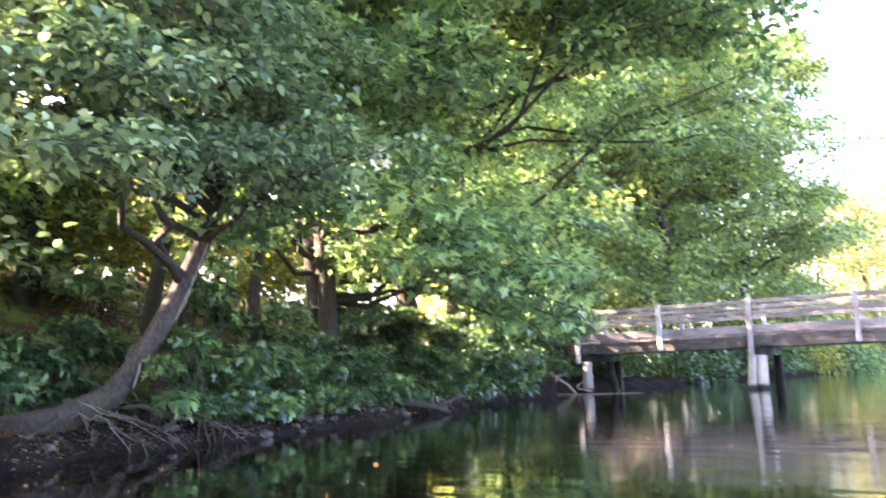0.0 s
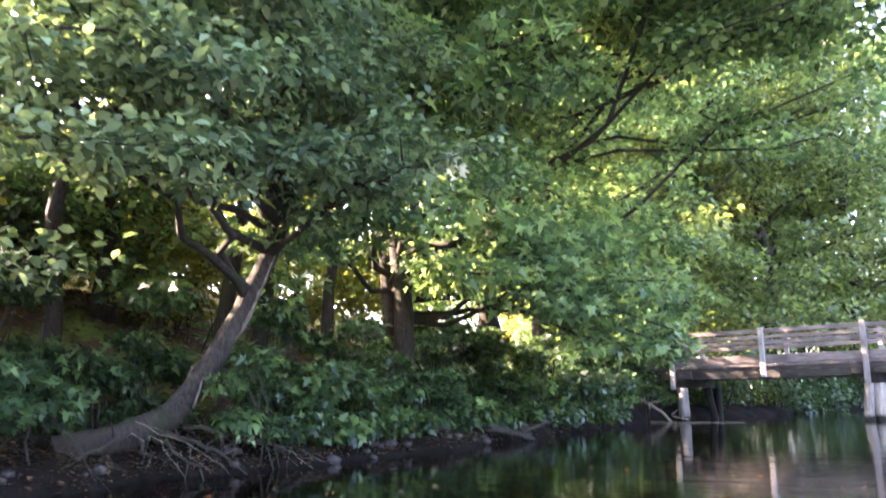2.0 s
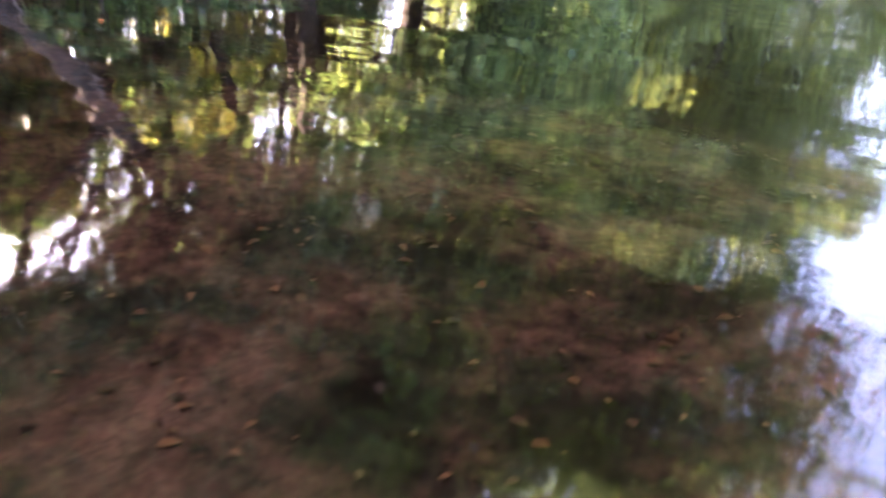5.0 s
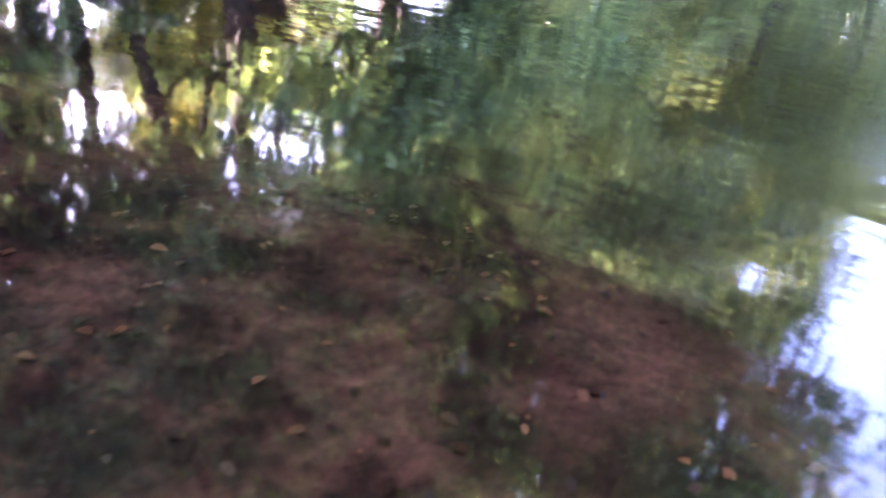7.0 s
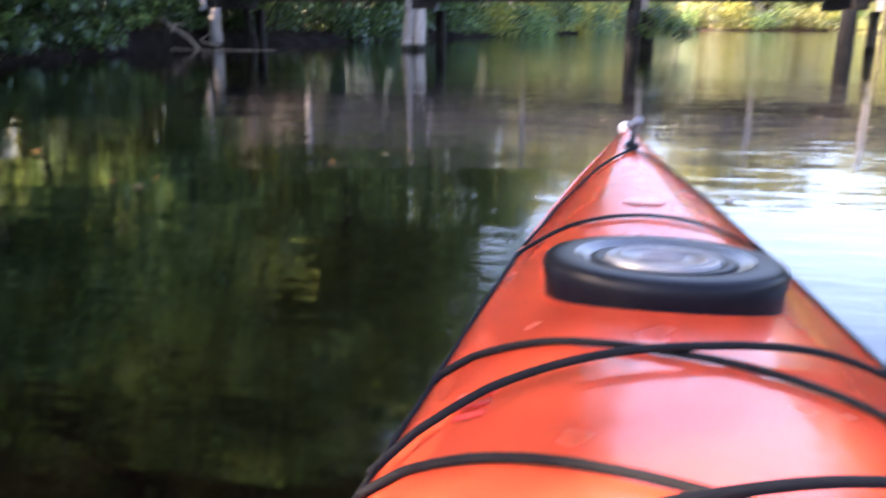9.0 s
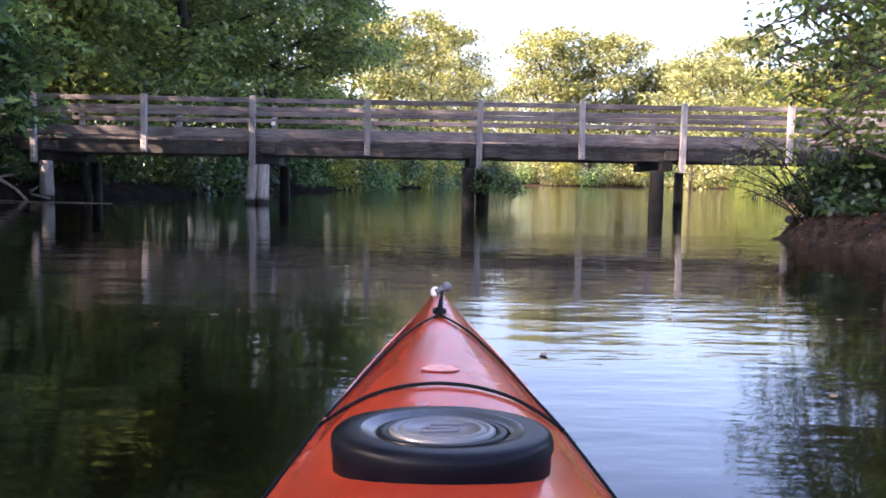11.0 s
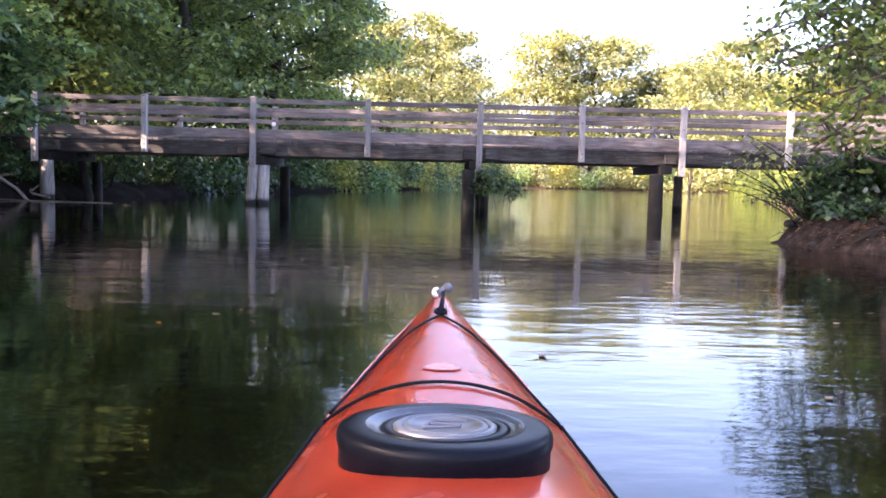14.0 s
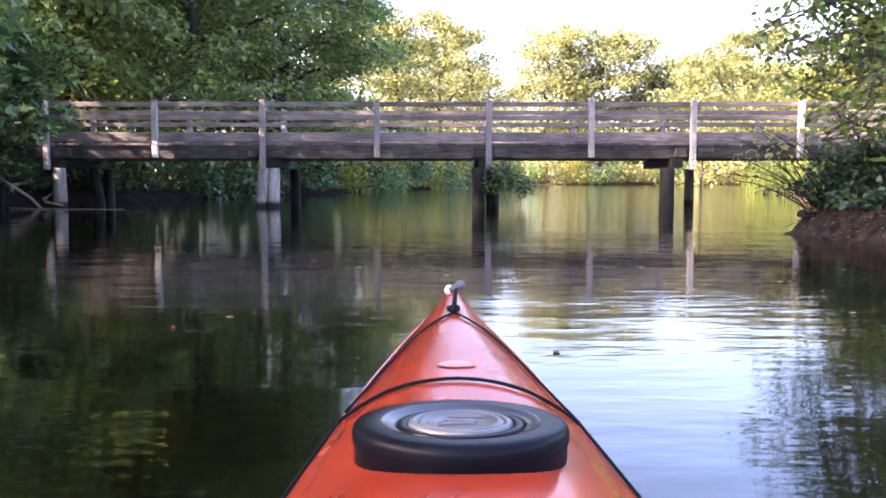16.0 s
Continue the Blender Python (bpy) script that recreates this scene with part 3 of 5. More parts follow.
    def pile(x, y, r, mat, lean=(0, 0), top=1.05, label="", bottom=-0.62, sides=12):
        pts = [(lean[0] * (1 - u), lean[1] * (1 - u), bottom + (top - bottom) * u) for u in np.linspace(0, 1, 6)]
        # grain runs along x, so the pile is made lying down and stood up
        v, f = tube([(p[2], p[1], -p[0]) for p in pts], [r * (1.08 - 0.1 * k / 5) for k in range(6)], sides, 0.05, int(x * 31 + y * 7))
        return part("support_post", raw_mesh("support_post", v, f, mat, True), mat, bridge, label, Matrix.Translation((x, y, 0)) @ Matrix.Rotation(radians(-90), 4, "Y"))

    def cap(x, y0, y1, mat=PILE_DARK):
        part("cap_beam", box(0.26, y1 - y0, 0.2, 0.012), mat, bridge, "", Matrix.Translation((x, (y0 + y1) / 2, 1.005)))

    # first bent, by the west bank
    cap(-7.35, 0.02, 2.55)
    pile(-7.32, 0.12, 0.15, PILE_PALE, top=0.9, label="pale weathered pile with a sunlit edge")
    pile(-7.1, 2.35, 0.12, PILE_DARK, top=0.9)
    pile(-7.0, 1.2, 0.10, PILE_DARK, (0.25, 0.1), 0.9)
    # second bent: a pair of pale timbers and a dark pile behind
    cap(-2.5, 0.02, 2.55)
    pile(-2.60, 0.08, 0.115, PILE_PALE, (-0.15, 0), 0.9, "pale grey pile, leaning, with peeling paint")
    pile(-2.40, 0.20, 0.145, PILE_PALE, (-0.03, 0), 0.9, "pale grey pile with peeling paint")
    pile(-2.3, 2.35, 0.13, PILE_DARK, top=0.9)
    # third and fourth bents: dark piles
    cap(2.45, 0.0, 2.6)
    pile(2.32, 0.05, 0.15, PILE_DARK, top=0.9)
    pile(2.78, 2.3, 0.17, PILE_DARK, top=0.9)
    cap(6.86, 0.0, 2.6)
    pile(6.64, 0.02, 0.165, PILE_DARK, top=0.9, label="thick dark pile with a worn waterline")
    pile(7.85, 2.3, 0.12, PILE_GREY, top=0.9, label="greyish brown pile at the back of the bent")
    cap(-10.2, 0.0, 2.55)
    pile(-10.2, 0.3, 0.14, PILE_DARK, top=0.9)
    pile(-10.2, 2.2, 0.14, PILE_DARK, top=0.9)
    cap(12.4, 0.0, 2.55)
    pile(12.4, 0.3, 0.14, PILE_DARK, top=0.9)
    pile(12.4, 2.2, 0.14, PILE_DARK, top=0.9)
    # white reflector plates on a far post
    for z in (1.98, 2.2):
        part("marker_plate", box(0.10, 0.012, 0.09, 0.004), PAINT_WHITE, bridge, "small white marker plate", Matrix.Translation((-2.6, DEPTH - 0.115, z)))
    return bridge


build_bridge()

# ---------------------------------------------------------------- kayak
KX, KY = 1.489, -18.35


def build_kayak():
    kayak = thing("kayak", Matrix.Translation((KX, KY, 0)) @ Matrix.Rotation(radians(-0.25), 4, "Z"), "glossy orange-red plastic kayak floating on the river", "kayak")
    ys = (2.19, 2.17, 2.12, 2.0, 1.85, 1.6, 1.3, 1.05, 0.8, 0.55, 0.3, 0.0, -0.35, -0.7, -1.05, -1.35, -1.6, -1.7)
    hw = (0.006, 0.022, 0.040, 0.074, 0.110, 0.157, 0.199, 0.226, 0.248, 0.272, 0.293, 0.308, 0.31, 0.285, 0.225, 0.14, 0.05, 0.01)
    sheer = (0.295, 0.29, 0.275, 0.255, 0.24, 0.222, 0.208, 0.20, 0.196, 0.194, 0.192, 0.19, 0.19, 0.195, 0.205, 0.22, 0.25, 0.265)
    crown = (0.30, 0.312, 0.313, 0.302, 0.292, 0.282, 0.272, 0.262, 0.270, 0.292, 0.312, 0.30, 0.275, 0.265, 0.262, 0.268, 0.28, 0.27)
    keel = (0.20, 0.12, 0.05, -0.02, -0.06, -0.09, -0.105, -0.11, -0.112, -0.113, -0.113, -0.113, -0.112, -0.108, -0.09, -0.05, 0.05, 0.18)

    def cockpit(x, y):
        return (x / 0.235) ** 2 + ((y + 0.18) / 0.44) ** 2 < 1

    # deck
    bm = bmesh.new()
    nd = 14
    rows = []
    fine = np.concatenate([np.linspace(2.19, 2.1, 4), np.linspace(2.06, -1.7, 64)])
    yy = list(reversed(ys))
    it = lambda tab, y: float(np.interp(y, yy, list(reversed(tab))))
    for y in fine:
        w, s, c = it(hw, y), it(sheer, y), it(crown, y)
        row = []
        for j in range(nd + 1):
            u = -1 + 2 * j / nd
            z = s + (c - s) * (1 - abs(u) ** 2.3)
            row.append(bm.verts.new((u * w, y, z)))
        rows.append(row)
    for a, b in zip(rows, rows[1:]):
        for j in range(nd):
            mid = (a[j].co + b[j + 1].co) / 2
            if not cockpit(mid.x, mid.y):
                bm.faces.new((a[j], a[j + 1], b[j + 1], b[j]))
    bmesh.ops.solidify(bm, geom=list(bm.faces), thickness=0.006)
    part("deck", bm, KAYAK, kayak, smooth=True)
    # hull
    bm = bmesh.new()
    rows = []
    for y in fine:
        w, s, k = it(hw, y), it(sheer, y), it(keel, y)
        row = []
        for j in range(17):
            a = math.pi * j / 16
            row.append(bm.verts.new((-math.cos(a) * w * 1.004, y, s - 0.004 - (s - k) * math.sin(a) ** 0.75)))
        rows.append(row)
    for a, b in zip(rows, rows[1:]):
        for j in range(16):
            bm.faces.new((a[j], b[j], b[j + 1], a[j + 1]))
    part("hull", bm, KAYAK, kayak, smooth=True)
    # seam bead along the sheer
    for sx in (-1, 1):
        pts = [(sx * (it(hw, y) + 0.002), y, it(sheer, y) - 0.002) for y in fine[1:]]
        v, f = tube(pts, [0.0028] * len(pts), 6)
        part("seam", raw_mesh("seam", v, f, KAYAK, True), None, kayak)

    def deck_z(x, y):
        w, s, c = it(hw, y), it(sheer, y), it(crown, y)
        u = min(1, abs(x) / max(w, 1e-4))
        return s + (c - s) * (1 - u ** 2.3)

    # hatch: a low collar, a thick rubber rim and a dished disc
    hatch_at = Matrix.Translation((0.0, 1.043, 0.266)) @ Matrix.Rotation(radians(-3), 4, "X")

    def lathe(profile, segs=56, squash=0.92):
        v, f = [], []
        for r, z in profile:
            for j in range(segs):
                w = 2 * math.pi * j / segs
                v.append((r * math.cos(w), r * squash * math.sin(w), z))
        for k in range(len(profile) - 1):
            for j in range(segs):
                q = (j + 1) % segs
                f.append((k * segs + j, k * segs + q, (k + 1) * segs + q, (k + 1) * segs + j))
        f.append(tuple(range((len(profile) - 1) * segs, len(profile) * segs)))
        return v, f

    v, f = lathe([(0.141, -0.055), (0.142, -0.002), (0.1445, 0.004), (0.1445, 0.015), (0.1425, 0.021), (0.138, 0.0245), (0.128, 0.0265), (0.110, 0.0270), (0.1055, 0.0262), (0.098, 0.0225), (0.0885, 0.0195), (0.0865, 0.017), (0.05, 0.016)])
    lid = part("hatch_lid", raw_mesh("hatch_lid", v, f, RUBBER, True), None, kayak, "thick black rubber hatch lid", hatch_at)
    v, f = lathe([(0.0845, 0.010), (0.0845, 0.0215), (0.083, 0.0225), (0.0725, 0.0225), (0.0705, 0.020), (0.05, 0.018)])
    part("inner_ring", raw_mesh("inner_ring", v, f, RUBBER, True), None, lid, "black rubber ring round the disc")
    v, f = lathe([(0.1062, 0.0268), (0.1035, 0.0262), (0.098, 0.0237), (0.0905, 0.0212), (0.0875, 0.0206), (0.0870, 0.0190)])
    part("groove", raw_mesh("groove", v[:], f[:-1], LID_SHEEN, True), None, lid, "smooth dark groove with a sheen")
    v, f = lathe([(0.0700, 0.018), (0.0698, 0.0235), (0.0675, 0.0250), (0.0655, 0.0255), (0.060, 0.0255), (0.0588, 0.0235), (0.0565, 0.0235), (0.055, 0.026), (0.049, 0.026), (0.048, 0.024), (0.02, 0.0245)])
    disc = part("disc", raw_mesh("disc", v, f, LID_GREY, True), None, lid, "ribbed grey plastic disc")
    for k, (w, x, y, a) in enumerate(((0.05, -0.005, -0.016, 8), (0.045, 0.0, 0.0, -6), (0.05, 0.004, 0.016, 4), (0.03, -0.02, 0.006, 70))):
        part("emblem", box(w, 0.006, 0.003, 0.001), GREY_GRIP, lid, "worn moulded emblem", Matrix.Translation((x, y, 0.0255)) @ Matrix.Rotation(radians(a), 4, "Z"))
    # pale oval decal ahead of the hatch
    v, f = [], []
    for j in range(28):
        w = 2 * math.pi * j / 28
        x, y = 0.036 * math.cos(w), 1.43 + 0.026 * math.sin(w)
        v.append((x, y, deck_z(x, y) + 0.0012))
    f.append(tuple(range(28)))
    part("decal", raw_mesh("decal", v, f, MAROON), None, kayak, "worn oval decal with a dark rim")
    v = []
    for j in range(24):
        w = 2 * math.pi * j / 24
        x, y = 0.0325 * math.cos(w), 1.43 + 0.0225 * math.sin(w)
        v.append((x, y, deck_z(x, y) + 0.0026))
    part("decal_mark", raw_mesh("decal_mark", v, [tuple(range(24))], PALE), None, kayak)

    def cord(points, r=0.0031, name="bungee_cord", lift=0.005):
        pts = []
        for (x0, y0), (x1, y1) in zip(points, points[1:]):
            for k in range(10):
                u = k / 10
                x, y = x0 + (x1 - x0) * u, y0 + (y1 - y0) * u
                pts.append((x, y, deck_z(x, y) + lift))
        x, y = points[-1]
        pts.append((x, y, deck_z(x, y) + lift))
        v, f = tube(pts, [r] * len(pts), 7)
        return part(name, raw_mesh(name, v, f, CORD, True), None, kayak)

    # deck lines: from the toggle down both sides, and across before and behind the hatch
    cord([(0.0, 1.88), (-0.075, 1.74), (-0.135, 1.56), (-0.190, 1.33)], 0.0028, "deck_line")
    cord([(0.0, 1.88), (0.075, 1.74), (0.135, 1.56), (0.196, 1.30)], 0.0028, "deck_line")
    cord([(-0.197, 1.285), (-0.12, 1.315), (0.0, 1.325), (0.12, 1.315), (0.199, 1.285)])
    cord([(0.199, 1.29), (0.227, 1.02), (0.246, 0.80), (0.272, 0.52)], 0.0028, "deck_line")
    cord([(-0.197, 1.285), (-0.227, 1.02), (-0.246, 0.80), (-0.272, 0.52)], 0.0028, "deck_line")
    for m_, up in ((1, 0.005), (-1, 0.013)):
        cord([(-0.243 * m_, 0.84), (-0.206 * m_, 0.852), (-0.129 * m_, 0.828), (-0.02 * m_, 0.778), (0.10 * m_, 0.735), (0.171 * m_, 0.71), (0.228 * m_, 0.672), (0.258 * m_, 0.63)], 0.0040, lift=up)
        cord([(-0.260 * m_, 0.612), (-0.224 * m_, 0.612), (-0.168 * m_, 0.585), (-0.084 * m_, 0.54), (0.05 * m_, 0.475), (0.17 * m_, 0.41), (0.275 * m_, 0.37)], 0.0040, lift=up)
    for x, y in ((-0.197, 1.29), (0.199, 1.29), (-0.243, 0.84), (0.243, 0.84), (-0.259, 0.621), (0.259, 0.621), (-0.277, 0.370), (0.277, 0.370)):
        bm = bmesh.new()
        bmesh.ops.create_uvsphere(bm, u_segments=8, v_segments=6, radius=0.0065, matrix=Matrix.Diagonal((0.8, 1.3, 0.8, 1)))
        part("pad_eye", bm, RUBBER, kayak, "", Matrix.Translation((x * 0.995, y, deck_z(x, y) + 0.004)), True)
    # clip with a short strap on the deck
    cord([(0.10, 0.36), (0.16, 0.34), (0.235, 0.32)], 0.004, "strap")
    part("clip", box(0.035, 0.014, 0.012, 0.004), RUBBER, kayak, "", Matrix.Translation((0.095, 0.365, deck_z(0.095, 0.365) + 0.008)))
    # printed panel beside the clip, worn away
    for k in range(3):
        part("print_bar", box(0.035 - 0.004 * k, 0.009, 0.002, 0.0), MAROON, kayak, "faded dark red print", Matrix.Translation((-0.185, 0.73 - 0.024 * k, deck_z(-0.185, 0.73 - 0.024 * k) + 0.0035)) @ Matrix.Rotation(radians(-19), 4, "Y"))
    # bow: end cap, toggle on a loop of cord
    v, f = tube([(0, 1.89, deck_z(0, 1.89) + 0.006), (0.004, 1.95, 0.322), (0.008, 2.04, 0.330)], [0.007, 0.0055, 0.0045], 7)
    part("toggle_cord", raw_mesh("toggle_cord", v, f, CORD, True), None, kayak)
    v, f = tube([(0.0, 1.875, 0.302), (0.012, 1.885, 0.304), (0.012, 1.905, 0.306), (0.0, 1.915, 0.308), (-0.012, 1.905, 0.306), (-0.012, 1.885, 0.304), (0.0, 1.875, 0.302)], [0.0045] * 7, 7)
    part("ring", raw_mesh("ring", v, f, CORD, True), None, kayak)
    v, f = tube([(-0.008, 2.05, 0.326), (0.004, 2.05, 0.333), (0.018, 2.055, 0.341)], [0.009, 0.009, 0.011], 10)
    part("toggle", raw_mesh("toggle", v, f, GREY_GRIP, True), None, kayak, "grey carry toggle")
    bm = bmesh.new()
    bmesh.ops.create_uvsphere(bm, u_segments=12, v_segments=8, radius=0.0125)
    part("toggle_end", bm, GREY_GRIP, kayak, "", Matrix.Translation((0.019, 2.05, 0.342)), True)
    bm = bmesh.new()
    bmesh.ops.create_uvsphere(bm, u_segments=12, v_segments=8, radius=0.016, matrix=Matrix.Diagonal((0.8, 1.6, 0.9, 1)))
    part("end_cap", bm, WHITE_TIP, kayak, "white end cap", Matrix.Translation((-0.010, 2.12, 0.318)), True)
    # cockpit: rim, dark inside
    pts = [(0.24 * math.cos(w), -0.18 + 0.45 * math.sin(w)) for w in np.linspace(0, 2 * math.pi, 41)]
    v, f = tube([(x, y, deck_z(x, y) + 0.012) for x, y in pts], [0.016] * 41, 8)
    part("coaming", raw_mesh("coaming", v, f, RUBBER, True), None, kayak, "black cockpit rim")
    bm = box(0.40, 0.38, 0.05, 0.02)
    part("seat", bm, RUBBER, kayak, "", Matrix.Translation((0, -0.3, -0.03)))
    return kayak


build_kayak()

# ---------------------------------------------------------------- trees and bushes on the west bank
g = ground_height
make_tree("leaning_tree", (-6.3, -17.4, 0.2), 8.0, 2.4, "leaning tree with grey-brown trunk over the muddy bank", LEAF_GREY, 0.115, 26000, 0.5,
          path=[(-6.6, -18.1, 0.22), (-6.4, -17.6, 0.36), (-6.25, -17.12, 0.58), (-6.2, -16.76, 1.0), (-6.2, -16.33, 1.64), (-6.2, -15.93, 2.34), (-6.2, -15.67, 2.94), (-6.22, -15.49, 3.56), (-6.35, -15.35, 4.5), (-6.5, -15.3, 5.4), (-6.6, -15.2, 6.3)],
          limbs=12, trunk=0.145, bark=BARK, seed=3, clump=0.5, flat=0.4, near=True,
          boughs=[(-6.2, -14.8, 3.5, 0.4), (-6.5, -15.8, 3.6, 0.4), (-4.4, -19.2, 2.6, 0.5), (-4.2, -18.3, 2.75, 0.5), (-4.3, -17.5, 2.9, 0.5), (-4.6, -16.6, 3.15, 0.5), (-5.0, -20.0, 2.5, 0.5), (-4.0, -18.7, 3.4, 0.6), (-4.2, -17.5, 3.7, 0.6), (-4.5, -16.4, 3.9, 0.6), (-4.4, -19.7, 3.3, 0.6), (-5.0, -15.6, 3.7, 0.55),
                  (-4.0, -18.2, 4.3, 0.7), (-4.4, -16.8, 4.8, 0.7), (-4.3, -19.4, 4.3, 0.7), (-5.2, -20.6, 3.4, 0.6), (-5.6, -15.4, 4.6, 0.7), (-5.0, -18.8, 5.2, 0.8), (-5.0, -17.2, 5.6, 0.8), (-5.5, -19.0, 3.25, 0.45), (-5.25, -18.5, 3.25, 0.45), (-5.0, -18.1, 3.25, 0.45), (-5.6, -19.5, 3.2, 0.45), (-5.4, -18.3, 3.6, 0.55), (-5.2, -18.8, 3.9, 0.6), (-5.6, -17.6, 3.5, 0.5), (-5.5, -18.9, 4.4, 0.6)])
for k, turns in enumerate((1.6, 0.9)):
    pts = []
    for j in range(22):
        u = j / 21
        a = 2 * math.pi * turns * u + 2.0 * k
        y = -17.0 + 1.15 * u
        c = Vector((-6.21, y, 0.66 + 1.70 * u + 0.10 * math.sin(9 * u)))
        pts.append(c + Vector((math.cos(a) * 0.17, math.sin(a) * 0.06, math.sin(a) * 0.10)))
    v, f = tube([p - pts[0] for p in pts], [0.011] * 22, 6, 0.15, 5 + k)
    tagged(part("vine", raw_mesh("vine", v, f, BARK_GREY, True), None, None, "", Matrix.Translation(pts[0])), "bare woody vine twisting up the leaning trunk", "vine", "trunk vines")
make_tree("maple_tree", (-8.0, -11.9, g(-8, -11.9)), 11.8, 3.8, "maple tree with spreading green boughs over the water", LEAF_MAPLE, 0.18, 27000, 0.15,
          limbs=16, trunk=0.17, seed=11, shape="maple", clump=0.8, flat=0.36, lean=(0.3, 0.5), near=True,
          boughs=[(-5.6, -14.9, 3.1, 0.8), (-5.3, -14.0, 2.9, 0.8), (-5.2, -13.2, 2.4, 0.7), (-5.3, -12.5, 3.6, 0.8), (-5.0, -11.7, 3.0, 0.8), (-5.2, -11.0, 2.1, 0.8), (-5.0, -10.2, 3.4, 0.9), (-5.2, -9.6, 2.4, 0.8),
                  (-4.05, -9.0, 1.8, 0.45), (-4.3, -9.8, 2.3, 0.6), (-4.4, -8.4, 1.6, 0.5), (-4.0, -9.1, 2.6, 0.45), (-4.9, -9.2, 1.6, 0.6), (-5.2, -8.6, 2.9, 0.9), (-5.6, -7.8, 2.0, 0.8), (-5.4, -6.6, 2.9, 0.9), (-6.2, -13.6, 4.4, 0.9), (-6.0, -11.0, 4.6, 0.9), (-6.2, -16.0, 2.6, 0.6), (-4.4, -14.6, 7.0, 0.85), (-3.0, -14.6, 8.4, 0.95), (-2.0, -13.6, 9.6, 1.0), (-4.6, -16.2, 7.8, 0.9), (-3.2, -16.4, 9.0, 1.0), (-4.9, -14.6, 5.2, 0.6), (-4.7, -13.3, 5.5, 0.6), (-4.7, -12.1, 5.3, 0.6), (-4.4, -15.4, 5.9, 0.6), (-4.5, -11.0, 5.6, 0.65), (-4.6, -13.9, 6.3, 0.65), (-4.4, -12.6, 6.5, 0.7),
                  (-4.4, -13.2, 8.8, 1.2), (-1.6, -15.4, 10.2, 1.2)])
make_tree("bank_tree", (-8.4, -19.4, g(-8.4, -19.4)), 15.0, 4.2, "leafy broadleaf tree on the bank", LEAF_GREY, 0.135, 32000, 0.14, limbs=22, trunk=0.2, seed=21, clump=0.62, flat=0.4, near=True,
          boughs=[(-6.6, -20.4, 2.2, 0.8), (-6.6, -19.0, 1.9, 0.8), (-6.5, -20.0, 4.0, 1.0), (-6.4, -21.4, 3.0, 1.0),
                  (-3.8, -17.2, 7.6, 1.1), (-4.7, -18.4, 7.4, 1.1), (-3.4, -15.8, 7.8, 1.1), (-4.2, -17.0, 9.0, 1.2), (-5.0, -19.4, 8.2, 1.1), (-5.4, -17.2, 6.6, 0.9), (-2.6, -17.6, 9.4, 1.1), (-8.6, -16.4, 5.2, 0.8), (-9.0, -15.8, 6.0, 0.9), (-8.4, -17.0, 6.2, 0.8), (-9.2, -17.2, 5.2, 0.8), (-7.9, -16.2, 4.6, 0.6)])
make_tree("bank_tree", (-8.2, -8.2, g(-8.2, -8.2)), 13.6, 4.4, "leafy broadleaf tree on the bank", LEAF_MAPLE, 0.175, 42000, 0.12, limbs=19, trunk=0.22, seed=31, lean=(0.8, 0.2), flat=0.42, clump=0.68, near=True,
          boughs=[(-6.4, -9.6, 4.8, 1.0), (-6.2, -8.0, 5.4, 1.0), (-6.3, -6.4, 4.6, 1.0), (-4.2, -9.4, 7.4, 0.85), (-3.0, -10.6, 8.0, 0.9), (-4.2, -12.0, 7.4, 0.85),
                  (-2.2, -11.6, 9.2, 1.0), (-3.6, -7.4, 7.6, 0.9), (-1.6, -9.6, 9.6, 1.2), (-4.6, -10.4, 9.2, 1.2), (-3.2, -13.0, 8.6, 1.3), (-1.0, -8.0, 9.4, 1.3), (-2.4, -6.0, 9.0, 1.3), (-3.6, -5.0, 8.4, 1.3), (-0.6, -10.4, 10.2, 1.3), (-2.6, -8.2, 8.8, 1.3), (0.0, -9.0, 10.4, 1.4), (-0.2, -11.8, 11.2, 1.4), (0.2, -7.0, 10.6, 1.4), (-1.0, -13.4, 11.6, 1.4), (-0.8, -5.6, 10.0, 1.4),
                  (-0.6, -7.0, 8.8, 1.1), (-1.7, -7.4, 8.2, 1.1), (-2.4, -8.6, 8.6, 1.1), (-1.2, -9.0, 9.0, 1.1), (-0.4, -8.4, 9.6, 1.2), (-2.0, -10.4, 9.2, 1.1), (-1.0, -6.2, 9.0, 1.1),
                  (-0.9, -7.2, 7.1, 0.8), (-1.6, -7.6, 6.5, 0.8), (-1.3, -6.6, 7.8, 0.8), (-0.2, -7.2, 7.4, 0.8), (-0.6, -7.8, 6.6, 0.7),
                  (-1.0, -7.2, 5.7, 0.6), (-0.8, -7.0, 6.3, 0.6), (-1.5, -7.4, 5.1, 0.55), (0.2, -8.4, 7.3, 0.8), (-0.6, -9.2, 6.9, 0.8), (-1.2, -9.6, 6.7, 0.8), (0.1, -9.4, 8.1, 0.9), (-0.6, -10.2, 7.7, 0.9), (0.3, -7.6, 8.3, 0.9)])
